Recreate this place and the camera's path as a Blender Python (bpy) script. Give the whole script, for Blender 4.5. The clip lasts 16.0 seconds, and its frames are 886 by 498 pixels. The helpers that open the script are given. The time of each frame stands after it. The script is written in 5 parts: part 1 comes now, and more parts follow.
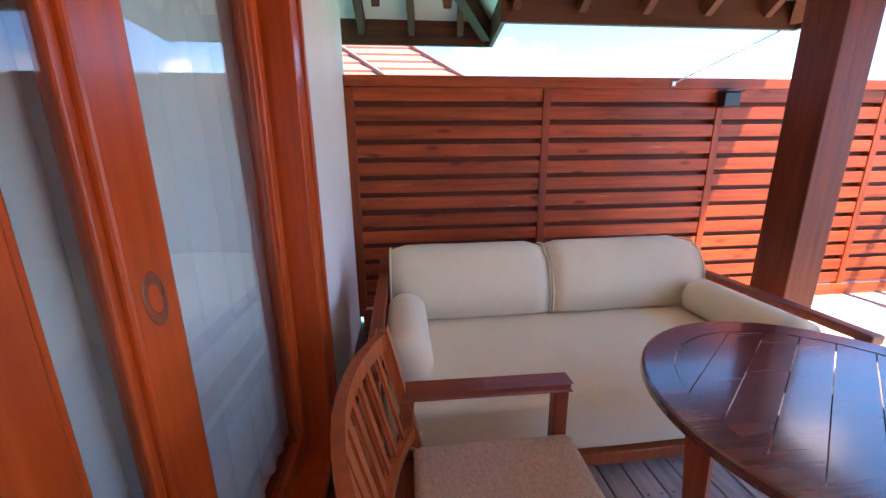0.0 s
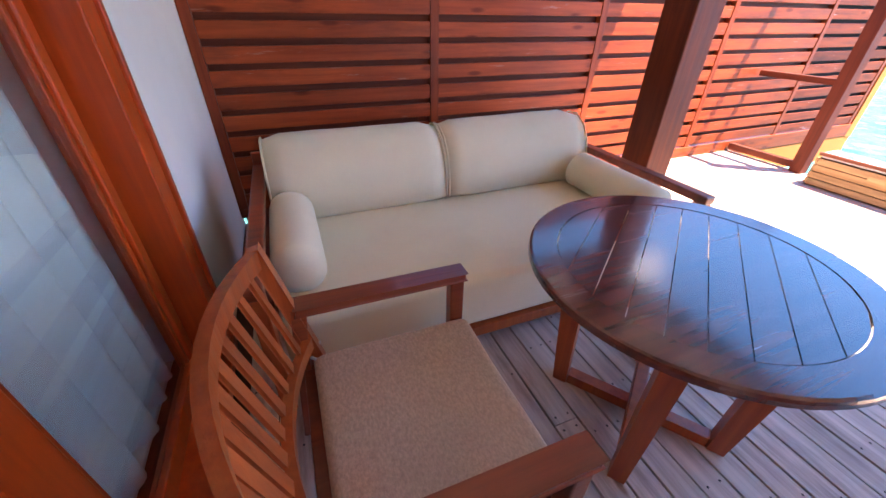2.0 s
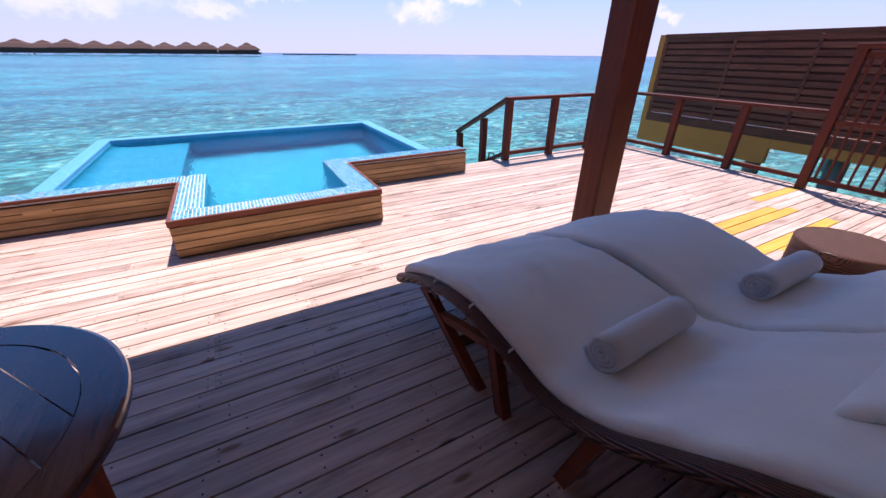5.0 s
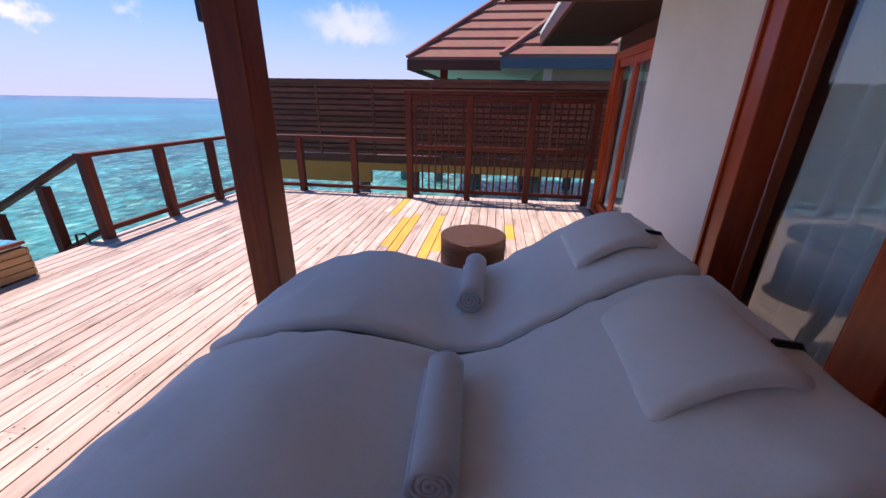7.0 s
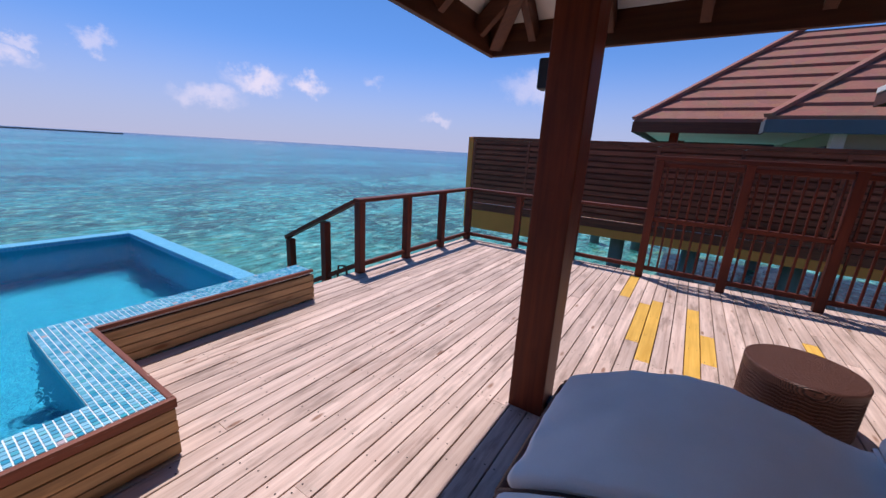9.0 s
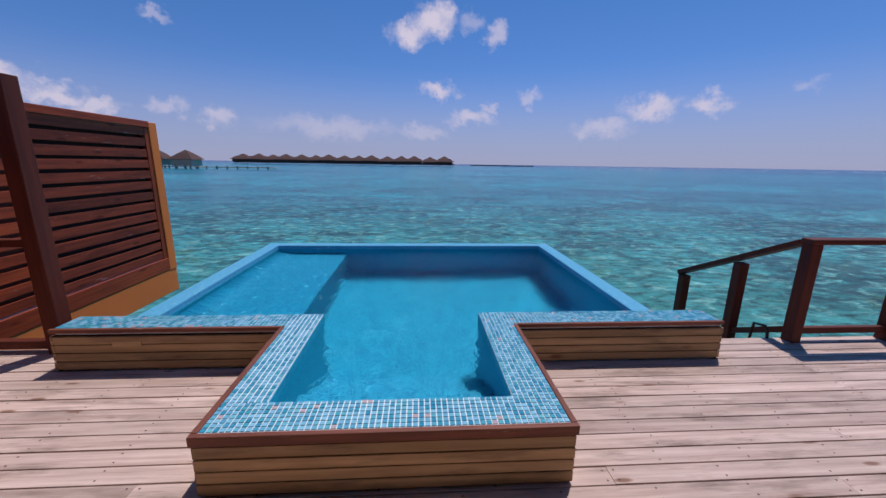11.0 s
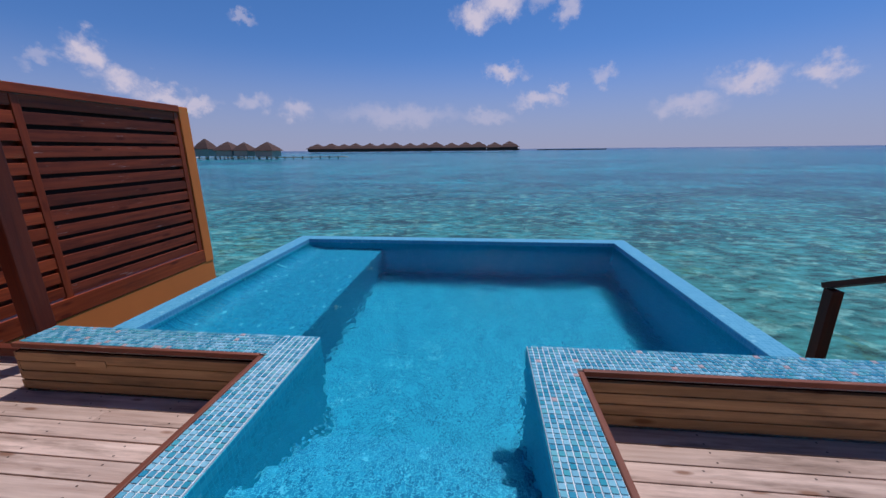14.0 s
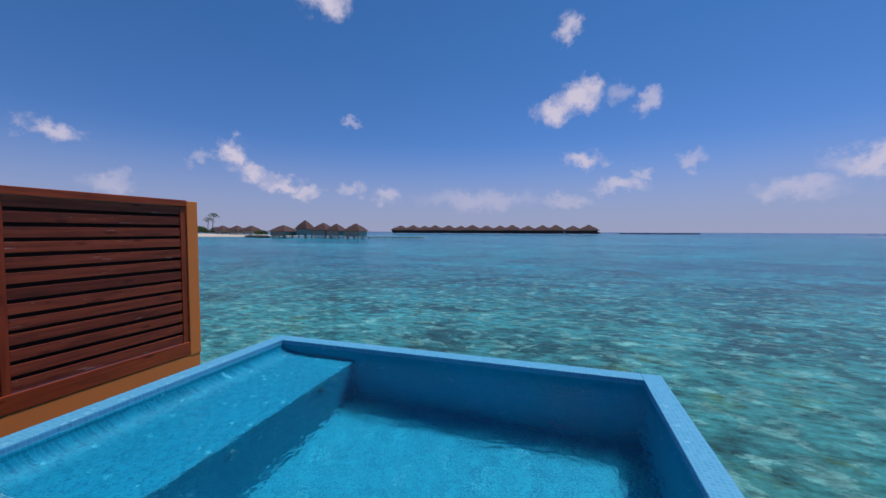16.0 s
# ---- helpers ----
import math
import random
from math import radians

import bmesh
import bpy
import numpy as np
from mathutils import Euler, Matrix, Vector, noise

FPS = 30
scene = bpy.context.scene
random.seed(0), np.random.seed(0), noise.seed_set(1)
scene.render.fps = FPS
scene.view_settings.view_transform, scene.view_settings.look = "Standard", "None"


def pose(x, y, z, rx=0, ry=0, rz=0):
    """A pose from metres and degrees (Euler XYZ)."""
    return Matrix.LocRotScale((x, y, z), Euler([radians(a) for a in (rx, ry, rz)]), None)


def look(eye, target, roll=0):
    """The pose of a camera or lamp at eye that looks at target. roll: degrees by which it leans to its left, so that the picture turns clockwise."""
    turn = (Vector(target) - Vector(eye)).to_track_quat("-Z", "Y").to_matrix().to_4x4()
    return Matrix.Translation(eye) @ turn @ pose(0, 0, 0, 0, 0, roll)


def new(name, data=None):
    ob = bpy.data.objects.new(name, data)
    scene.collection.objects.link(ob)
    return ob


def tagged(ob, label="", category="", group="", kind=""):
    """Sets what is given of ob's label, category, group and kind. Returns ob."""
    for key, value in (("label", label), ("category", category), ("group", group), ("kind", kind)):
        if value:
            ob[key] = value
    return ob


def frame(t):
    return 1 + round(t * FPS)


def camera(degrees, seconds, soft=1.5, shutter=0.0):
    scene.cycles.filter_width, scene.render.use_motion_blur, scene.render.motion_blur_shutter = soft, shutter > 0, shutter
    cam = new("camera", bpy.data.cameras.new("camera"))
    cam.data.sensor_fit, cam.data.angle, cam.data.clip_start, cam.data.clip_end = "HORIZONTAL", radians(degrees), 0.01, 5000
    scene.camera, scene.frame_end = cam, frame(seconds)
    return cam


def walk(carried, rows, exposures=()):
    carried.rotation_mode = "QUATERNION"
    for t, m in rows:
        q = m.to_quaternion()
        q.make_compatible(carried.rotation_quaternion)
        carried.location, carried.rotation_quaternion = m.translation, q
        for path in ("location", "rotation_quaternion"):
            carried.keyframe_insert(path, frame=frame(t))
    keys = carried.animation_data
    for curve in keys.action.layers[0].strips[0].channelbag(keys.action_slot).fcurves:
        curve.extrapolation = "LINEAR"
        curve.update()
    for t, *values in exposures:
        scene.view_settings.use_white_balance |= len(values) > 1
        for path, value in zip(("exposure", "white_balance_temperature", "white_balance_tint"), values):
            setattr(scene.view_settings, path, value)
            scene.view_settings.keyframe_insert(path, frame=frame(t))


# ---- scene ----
cam = camera(99.9, 16.0)
PATH = [
    (0, (-0.43, -3.825, 1.472), (-2.357, -3.616, 0.983), -0.7),
    (0.5, (-0.451, -3.765, 1.485), (-2.385, -3.641, 0.993), -0.7),
    (1, (-0.414, -3.769, 1.476), (-2.33, -3.633, 0.921), 1.3),
    (1.5, (-0.454, -3.747, 1.451), (-2.171, -3.45, 0.469), 0.2),
    (2, (-0.566, -3.739, 1.482), (-2.126, -3.104, 0.405), 0.9),
    (2.5, (-0.626, -3.741, 1.506), (-1.971, -2.692, 0.461), 1.9),
    (3, (-0.578, -3.692, 1.531), (-1.613, -2.334, 0.489), 1.1),
    (3.5, (-0.48, -3.64, 1.565), (-1.133, -2.047, 0.547), 0.8),
    (4, (-0.382, -3.568, 1.576), (-0.48, -1.807, 0.633), 0.2),
    (4.5, (-0.338, -3.533, 1.559), (0.026, -1.806, 0.619), 0.6),
    (5, (-0.274, -3.517, 1.566), (0.583, -1.967, 0.638), 0.6),
    (5.2, (-0.244, -3.5, 1.562), (0.801, -2.075, 0.625), 0.5),
    (7.3, (0.112, -2.86, 1.555), (1.966, -2.66, 0.834), 0.9),
    (7.5, (0.13, -2.778, 1.565), (1.969, -2.461, 0.848), 1.2),
    (8, (0.188, -2.558, 1.59), (1.992, -1.866, 1.074), 1.0),
    (8.5, (0.285, -2.288, 1.599), (1.961, -1.32, 1.096), 2.9),
    (9, (0.289, -1.989, 1.618), (1.916, -0.943, 1.109), 3.4),
    (9.5, (0.251, -1.762, 1.622), (1.554, -0.324, 1.139), 2.3),
    (10, (0.189, -1.575, 1.626), (0.771, 0.284, 1.174), 3.0),
    (10.2, (0.152, -1.576, 1.569), (0.54, 0.337, 1.134), 3.1),
    (12.3, (0.151, -1.329, 1.599), (0.199, 0.604, 1.086), 0.2),
    (12.5, (0.181, -1.217, 1.584), (0.295, 0.692, 1.0), 0.4),
    (13, (0.224, -0.897, 1.536), (0.37, 0.964, 0.818), 0.7),
    (13.5, (0.284, -0.761, 1.366), (0.199, 0.979, 0.384), -1.2),
    (14, (0.382, -0.675, 1.498), (0.176, 1.246, 0.98), -0.6),
    (14.5, (0.517, -0.476, 1.651), (0.113, 1.471, 1.442), 1.6),
    (15, (0.748, -0.27, 1.692), (0.01, 1.586, 1.601), 0.4),
    (15.5, (1.037, -0.061, 1.717), (0.131, 1.722, 1.708), 0.9),
    (16, (1.295, 0.333, 1.678), (0.689, 2.237, 1.583), 0.2),
]
EXPOSURES = [(0.0, 2.6, 7500, 17), (1.0, 2.6, 7500, 17), (1.5, 2.8, 7500, 16), (2.0, 2.7, 7500, 17), (2.5, 1.95, 7400, 20), (3.5, 0.93, 7200, 26), (4.5, 0.5, 6750, 26), (5.2, 0.43, 6600, 26), (7.5, 0.24, 6700, 21),
             (8.5, -0.18, 6500, 20), (9.0, -0.18, 6450, 20), (9.5, -0.2, 6400, 20), (10.0, -0.6, 6300, 19), (12.5, -0.66, 6300, 20), (13.5, -0.76, 6300, 20), (14.5, -0.7, 6200, 18), (16.0, -0.7, 6200, 18)]
walk(cam, [(t, look(eye, target, roll)) for t, eye, target, roll in PATH], EXPOSURES)

# ---- sky and sun ----
SUN = Vector((0.22, 0.325, 1.0)).normalized()
world = bpy.data.worlds.new("world")
scene.world = world
world.use_nodes = True
wn, wl = world.node_tree.nodes, world.node_tree.links
bg = wn["Background"]
bg.inputs["Strength"].default_value = 0.128
sky = wn.new("ShaderNodeTexSky")
sky.sky_type = "NISHITA"
sky.sun_disc = False
sky.sun_elevation = math.asin(SUN.z)
sky.sun_rotation = math.atan2(SUN.x, SUN.y)
sky.altitude = 0
sky.air_density, sky.dust_density, sky.ozone_density = 1.0, 0.0, 3.0


def wnode(kind, **values):
    n = wn.new(kind)
    for key, value in values.items():
        n.inputs[int(key[1:])].default_value = value
    return n


coord = wn.new("ShaderNodeTexCoord")
split = wn.new("ShaderNodeSeparateXYZ")
wl.new(coord.outputs["Generated"], split.inputs[0])
azimuth = wnode("ShaderNodeMath")
azimuth.operation = "ARCTAN2"
wl.new(split.outputs[0], azimuth.inputs[0])
wl.new(split.outputs[1], azimuth.inputs[1])
height = wnode("ShaderNodeMath")
height.operation = "ARCSINE"
wl.new(split.outputs[2], height.inputs[0])
polar = wn.new("ShaderNodeCombineXYZ")
wl.new(azimuth.outputs[0], polar.inputs[0])
wl.new(height.outputs[0], polar.inputs[1])
puff = wnode("ShaderNodeTexNoise", _2=22.0, _3=6.0, _4=0.62)
wl.new(polar.outputs[0], puff.inputs["Vector"])
shift = wnode("ShaderNodeVectorMath", _1=(0.5, 0.5, 0.5))
shift.operation = "SUBTRACT"
wl.new(puff.outputs["Color"], shift.inputs[0])
wobble = wnode("ShaderNodeVectorMath")
wobble.operation = "SCALE"
wobble.inputs["Scale"].default_value = 0.10
wl.new(shift.outputs[0], wobble.inputs[0])
bent = wnode("ShaderNodeVectorMath")
wl.new(polar.outputs[0], bent.inputs[0])
wl.new(wobble.outputs[0], bent.inputs[1])
# each cloud: azimuth from the sea's middle, height, half width, half height (degrees), density
SEAWARD = [(-1.2, 16.8, 3.6, 2.0, 1.0), (1.8, 18.2, 3.8, 2.4, 1.0), (3.2, 19.6, 2.4, 1.8, 0.9), (0.3, 26.8, 2.4, 1.8, 0.8), (7.4, 18.6, 2.4, 1.4, 0.4), (10.7, 16.6, 1.9, 1.7, 0.65),
           (2.6, 10.2, 3.2, 1.5, 0.9), (7.4, 6.4, 3.8, 1.4, 0.75), (10.2, 7.7, 1.8, 0.8, 0.5), (15.3, 8.9, 2.0, 1.3, 0.5), (25.8, 5.0, 4.6, 1.7, 0.55), (31.2, 7.3, 4.2, 1.8, 0.85),
           (37.4, 7.2, 2.2, 1.8, 0.85), (46.0, 8.8, 1.8, 1.2, 0.3), (55.2, 4.3, 2.8, 0.9, 0.45), (-12.0, 4.8, 11.0, 2.0, 0.42)]
WESTWARD = [(0.4, 4.4, 5.0, 1.3, 0.4), (-47.0, 10.3, 2.3, 2.0, 1.0), (-44.4, 8.2, 3.0, 1.7, 0.95), (-41.0, 6.6, 3.4, 1.4, 0.9), (-37.7, 5.6, 3.2, 1.2, 0.8), (-26.3, 5.5, 2.4, 1.7, 0.6),
            (-31.4, 6.3, 2.0, 1.2, 0.5), (-31.6, 15.3, 2.0, 0.9, 0.45), (-63.4, 10.4, 2.8, 1.3, 0.85), (-59.5, 5.3, 3.0, 1.3, 0.5), (-50.4, 9.1, 1.8, 0.9, 0.4), (-34.6, 30.3, 4.2, 2.4, 1.0),
            (-76.0, 13.0, 8.0, 2.0, 0.3), (70.0, 9.0, 7.0, 2.5, 0.5), (-100.0, 9.0, 6.0, 3.0, 0.7), (120.0, 12.0, 8.0, 3.0, 0.6)]
cover = None
for a, e, w, h, density in SEAWARD + WESTWARD:
    off = wnode("ShaderNodeVectorMath", _1=(radians(a), radians(e), 0))
    off.operation = "SUBTRACT"
    wl.new(bent.outputs[0], off.inputs[0])
    size = wnode("ShaderNodeVectorMath", _1=(1.2 / radians(w), 1.2 / radians(h), 0))
    size.operation = "MULTIPLY"
    wl.new(off.outputs[0], size.inputs[0])
    away = wn.new("ShaderNodeVectorMath")
    away.operation = "LENGTH"
    wl.new(size.outputs[0], away.inputs[0])
    fade = wnode("ShaderNodeMapRange", _1=1.3, _2=0.2, _3=0.0, _4=density)
    fade.interpolation_type = "SMOOTHSTEP"
    wl.new(away.outputs["Value"], fade.inputs[0])
    if cover is None:
        cover = fade.outputs[0]
    else:
        most = wn.new("ShaderNodeMath")
        most.operation = "MAXIMUM"
        wl.new(cover, most.inputs[0])
        wl.new(fade.outputs[0], most.inputs[1])
        cover = most.outputs[0]
grade = wnode("ShaderNodeMix")
grade.data_type, grade.blend_type = "RGBA", "MULTIPLY"
grade.inputs[0].default_value = 1.0
tint = wn.new("ShaderNodeMix")
tint.data_type = "RGBA"
tint.inputs[6].default_value = (0.54, 0.69, 1.09, 1)
tint.inputs[7].default_value = (0.40, 0.79, 1.10, 1)
lift = wnode("ShaderNodeMapRange", _1=0.0, _2=0.45, _3=0.0, _4=1.0)
wl.new(height.outputs[0], lift.inputs[0])
wl.new(lift.outputs[0], tint.inputs[0])
wl.new(tint.outputs[2], grade.inputs[7])
wl.new(sky.outputs[0], grade.inputs[6])
haze = wn.new("ShaderNodeMix")
haze.data_type = "RGBA"
haze.inputs[7].default_value = (3.9, 4.2, 6.0, 1)
low = wnode("ShaderNodeMapRange", _1=0.0, _2=0.24, _3=0.8, _4=0.0)
low.interpolation_type = "SMOOTHSTEP"
wl.new(height.outputs[0], low.inputs[0])
wl.new(low.outputs[0], haze.inputs[0])
wl.new(grade.outputs[2], haze.inputs[6])
clouded = wn.new("ShaderNodeMix")
clouded.data_type = "RGBA"
clouded.inputs[7].default_value = (7.4, 7.0, 8.0, 1)
wl.new(cover, clouded.inputs[0])
wl.new(haze.outputs[2], clouded.inputs[6])
wl.new(clouded.outputs[2], bg.inputs[0])

lamp = bpy.data.lights.new("sun", "SUN")
lamp.energy, lamp.angle, lamp.color = 4.7, radians(0.5), (1.0, 0.95, 0.88)
new("sun", lamp).matrix_world = look(SUN * 60, (0, 0, 0))


# ---- materials ----
class Nodes:
    def __init__(self, name):
        self.m = bpy.data.materials.new(name)
        self.m.use_nodes = True
        self.n, self.l = self.m.node_tree.nodes, self.m.node_tree.links
        self.b = self.n["Principled BSDF"]

    def add(self, kind, op=None, **values):
        n = self.n.new(kind)
        if op:
            n.operation = op
        for key, value in values.items():
            s = n.inputs[int(key[1:])]
            if hasattr(value, "is_linked"):
                self.l.new(value, s)
            else:
                s.default_value = value
        return n

    def noise(self, vec, scale, detail=4.0, rough=0.55):
        return self.add("ShaderNodeTexNoise", _0=vec, _2=scale, _3=detail, _4=rough).outputs["Fac"]

    def ramp(self, fac, lo, hi, a=0.0, b=1.0):
        return self.add("ShaderNodeMapRange", _0=fac, _1=lo, _2=hi, _3=a, _4=b).outputs[0]

    def mix(self, fac, a, b, blend="MIX"):
        n = self.n.new("ShaderNodeMix")
        n.data_type, n.blend_type = "RGBA", blend
        for s, v in ((n.inputs[0], fac), (n.inputs[6], a), (n.inputs[7], b)):
            if hasattr(v, "is_linked"):
                self.l.new(v, s)
            else:
                s.default_value = (*v, 1) if isinstance(v, tuple) and len(v) == 3 else v
        return n.outputs[2]

    def math(self, op, a, b=0.0):
        return self.add("ShaderNodeMath", op, _0=a, _1=b).outputs[0]

    def place(self, scale=(1, 1, 1), shuffle=True):
        """Object coordinates, moved at random from object to object, so that no two pieces are alike."""
        vec = self.add("ShaderNodeTexCoord").outputs["Object"]
        if shuffle:
            rnd = self.add("ShaderNodeObjectInfo").outputs["Random"]
            far = self.math("MULTIPLY", rnd, 37.0)
            comb = self.add("ShaderNodeCombineXYZ", _0=far, _1=far, _2=far).outputs[0]
            vec = self.add("ShaderNodeVectorMath", "ADD", _0=vec, _1=comb).outputs[0]
        return self.add("ShaderNodeVectorMath", "MULTIPLY", _0=vec, _1=scale).outputs[0]

    def finish(self, colour, rough, bump=None, strength=0.3, distance=0.004, **more):
        for s, v in (("Base Color", colour), ("Roughness", rough)):
            if hasattr(v, "is_linked"):
                self.l.new(v, self.b.inputs[s])
            else:
                self.b.inputs[s].default_value = (*v, 1) if isinstance(v, tuple) else v
        if bump is not None:
            n = self.add("ShaderNodeBump")
            n.inputs["Strength"].default_value, n.inputs["Distance"].default_value = strength, distance
            self.l.new(bump, n.inputs["Height"])
            self.l.new(n.outputs[0], self.b.inputs["Normal"])
        for key, value in more.items():
            self.b.inputs[key.replace("_", " ")].default_value = value
        return self.m


def wood(name, dark, light, axis="x", rough=0.5, stain=None, amount=0.5, knots=0.0, spread=0.25, worn=None, wear=0.0, coat=0.0, relief=0.35, knot_size=0.17):
    k = Nodes(name)
    along = {"x": (1.2, 26, 26), "y": (26, 1.2, 26), "z": (26, 26, 1.2)}[axis]
    vec = k.place(along)
    grain = k.noise(vec, 1.0, 5.0, 0.6)
    fine = k.noise(vec, 4.0, 3.0, 0.6)
    broad = k.noise(k.place((1.6, 1.6, 1.6)), 1.0, 4.0)
    colour = k.mix(k.ramp(grain, 0.3, 0.7), dark, light)
    if stain:
        patch = k.noise(k.place({"x": (1.1, 7, 7), "y": (7, 1.1, 7), "z": (7, 7, 1.1)}[axis]), 1.3, 5.0, 0.65)
        colour = k.mix(k.ramp(patch, 0.52, 0.78, 0.0, amount), colour, stain)
    if knots:
        cells = k.add("ShaderNodeTexVoronoi", _0=k.place({"x": (1.0, 3.4, 3.4), "y": (3.4, 1.0, 3.4), "z": (3.4, 3.4, 1.0)}[axis]), _2=2.1)
        colour = k.mix(k.ramp(cells.outputs["Distance"], knot_size, 0.5 * knot_size, 0.0, knots), colour, (0.55 * dark[0], 0.40 * dark[1], 0.30 * dark[2]))
    if worn:
        flake = k.noise(k.place({"x": (1.5, 14, 14), "y": (14, 1.5, 14), "z": (14, 14, 1.5)}[axis]), 2.0, 6.0, 0.7)
        colour = k.mix(k.ramp(flake, 0.63, 0.69, 0.0, wear), colour, worn)
    tone = k.add("ShaderNodeObjectInfo").outputs["Random"]
    value = k.math("ADD", k.ramp(tone, 0, 1, 1 - spread, 1 + spread), k.ramp(broad, 0.3, 0.7, -0.12, 0.12))
    colour = k.mix(1.0, colour, k.add("ShaderNodeCombineXYZ", _0=value, _1=value, _2=value).outputs[0], "MULTIPLY")
    both = k.math("ADD", grain, k.math("MULTIPLY", fine, 0.5))
    return k.finish(colour, k.ramp(grain, 0.2, 0.8, rough - 0.08, rough + 0.12), both, relief, 0.003, Coat_Weight=coat, Coat_Roughness=0.12, Specular_IOR_Level=0.5 if coat else 0.3)


def cloth(name, colour, soiled, weave=900.0, rough=0.9, relief=0.25, mottling=0.3):
    k = Nodes(name)
    vec = k.place((1, 1, 1))
    broad = k.noise(vec, 3.0, 4.0)
    speck = k.noise(k.add("ShaderNodeVectorMath", "MULTIPLY", _0=vec, _1=(1, 1.6, 1)).outputs[0], weave * 0.2, 2.0, 0.7)
    fold = k.noise(vec, 7.0, 4.0, 0.6)
    c = k.mix(k.ramp(broad, 0.45, 0.75, 0, 0.6), colour, soiled)
    c = k.mix(k.ramp(speck, 0.3, 0.7, mottling, 0.0), c, tuple(0.62 * v for v in colour))
    return k.finish(c, rough, k.math("ADD", k.math("MULTIPLY", speck, 0.12), fold), relief, 0.006, Sheen_Weight=0.15)


def plaster(name, colour, scale=60.0, rough=0.85):
    k = Nodes(name)
    vec = k.place((1, 1, 1), False)
    c = k.mix(k.ramp(k.noise(vec, 1.3, 5.0), 0.35, 0.75), colour, tuple(0.88 * v for v in colour))
    return k.finish(c, rough, k.noise(vec, scale, 3.0), 0.15, 0.003)


def mosaic(name, low, high, joint, pitch=0.03, odd=0.985):
    """Small pool tiles in light joints, for the faces under water and far off."""
    k = Nodes(name)
    vec = k.add("ShaderNodeTexCoord").outputs["Object"]
    nor = k.add("ShaderNodeVectorMath", "ABSOLUTE", _0=k.add("ShaderNodeNewGeometry").outputs["True Normal"]).outputs[0]
    up = k.add("ShaderNodeSeparateXYZ", _0=nor).outputs
    v = k.add("ShaderNodeSeparateXYZ", _0=vec).outputs
    flat = k.math("GREATER_THAN", up[2], 0.5)
    side = k.math("GREATER_THAN", up[0], 0.5)
    u1 = k.add("ShaderNodeMix", _0=side, _2=v[0], _3=v[1]).outputs[0]
    w1 = k.add("ShaderNodeMix", _0=flat, _2=v[2], _3=v[1]).outputs[0]
    uv = k.add("ShaderNodeCombineXYZ", _0=k.math("DIVIDE", u1, pitch), _1=k.math("DIVIDE", w1, pitch), _2=0.0).outputs[0]
    cell = k.add("ShaderNodeVectorMath", "FLOOR", _0=uv).outputs[0]
    frac = k.add("ShaderNodeSeparateXYZ", _0=k.add("ShaderNodeVectorMath", "FRACTION", _0=uv).outputs[0]).outputs
    inside = k.math("MULTIPLY", k.math("LESS_THAN", k.math("ABSOLUTE", k.math("SUBTRACT", frac[0], 0.5)), 0.42),
                    k.math("LESS_THAN", k.math("ABSOLUTE", k.math("SUBTRACT", frac[1], 0.5)), 0.42))
    rnd = k.add("ShaderNodeTexWhiteNoise", _0=cell).outputs["Value"]
    tone = k.mix(k.ramp(rnd, 0.1, 0.9), low, high)
    tone = k.mix(k.math("GREATER_THAN", rnd, odd), tone, tuple(0.5 * (a + b) for a, b in zip(high, (0.30, 0.62, 0.72))))
    c = k.mix(inside, joint, tone)
    return k.finish(c, 0.5, inside, 0.3, 0.002, Specular_IOR_Level=0.2)


def tile_glaze(name):
    k = Nodes(name)
    rnd = k.add("ShaderNodeObjectInfo").outputs["Random"]
    isl = k.add("ShaderNodeNewGeometry").outputs["Random Per Island"]
    r = k.math("FRACT", k.math("MULTIPLY", k.math("ADD", rnd, isl), 7.31))
    c = k.mix(k.ramp(r, 0.05, 0.95), (0.03, 0.30, 0.45), (0.27, 0.60, 0.74))
    green = k.math("FRACT", k.math("MULTIPLY", r, 13.7))
    c = k.mix(k.ramp(green, 0.6, 1.0, 0.0, 0.5), c, (0.06, 0.46, 0.46))
    c = k.mix(k.math("GREATER_THAN", r, 0.98), c, (0.52, 0.42, 0.42))
    return k.finish(c, 0.12, k.noise(k.place((1, 1, 1)), 80.0, 2.0), 0.1, 0.002)


DECK = wood("deck_timber", (0.47, 0.325, 0.262), (0.74, 0.57, 0.48), "x", 0.62, (0.13, 0.08, 0.055), 0.9, 0.9, 0.14, relief=0.6, knot_size=0.13)
YELLOW = wood("primed_timber", (0.62, 0.34, 0.05), (0.80, 0.48, 0.10), "x", 0.6, spread=0.1)
CLAD = wood("cladding_timber", (0.34, 0.20, 0.088), (0.57, 0.38, 0.20), "x", 0.6, (0.09, 0.055, 0.036), 0.95, 0.9, 0.22)
CLAD_Y = wood("cladding_timber_side", (0.34, 0.20, 0.088), (0.57, 0.38, 0.20), "y", 0.6, (0.09, 0.055, 0.036), 0.95, 0.9, 0.22)
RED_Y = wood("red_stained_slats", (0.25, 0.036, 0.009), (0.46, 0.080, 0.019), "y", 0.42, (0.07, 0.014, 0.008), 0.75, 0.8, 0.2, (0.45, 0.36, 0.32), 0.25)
RED_Z = wood("red_stained_posts", (0.21, 0.031, 0.008), (0.38, 0.063, 0.015), "z", 0.42, (0.08, 0.016, 0.009), 0.5, 0.4, 0.1)
RED_X = wood("red_stained_rails", (0.18, 0.033, 0.012), (0.34, 0.066, 0.022), "x", 0.42, (0.08, 0.016, 0.009), 0.5, 0.4, 0.1)
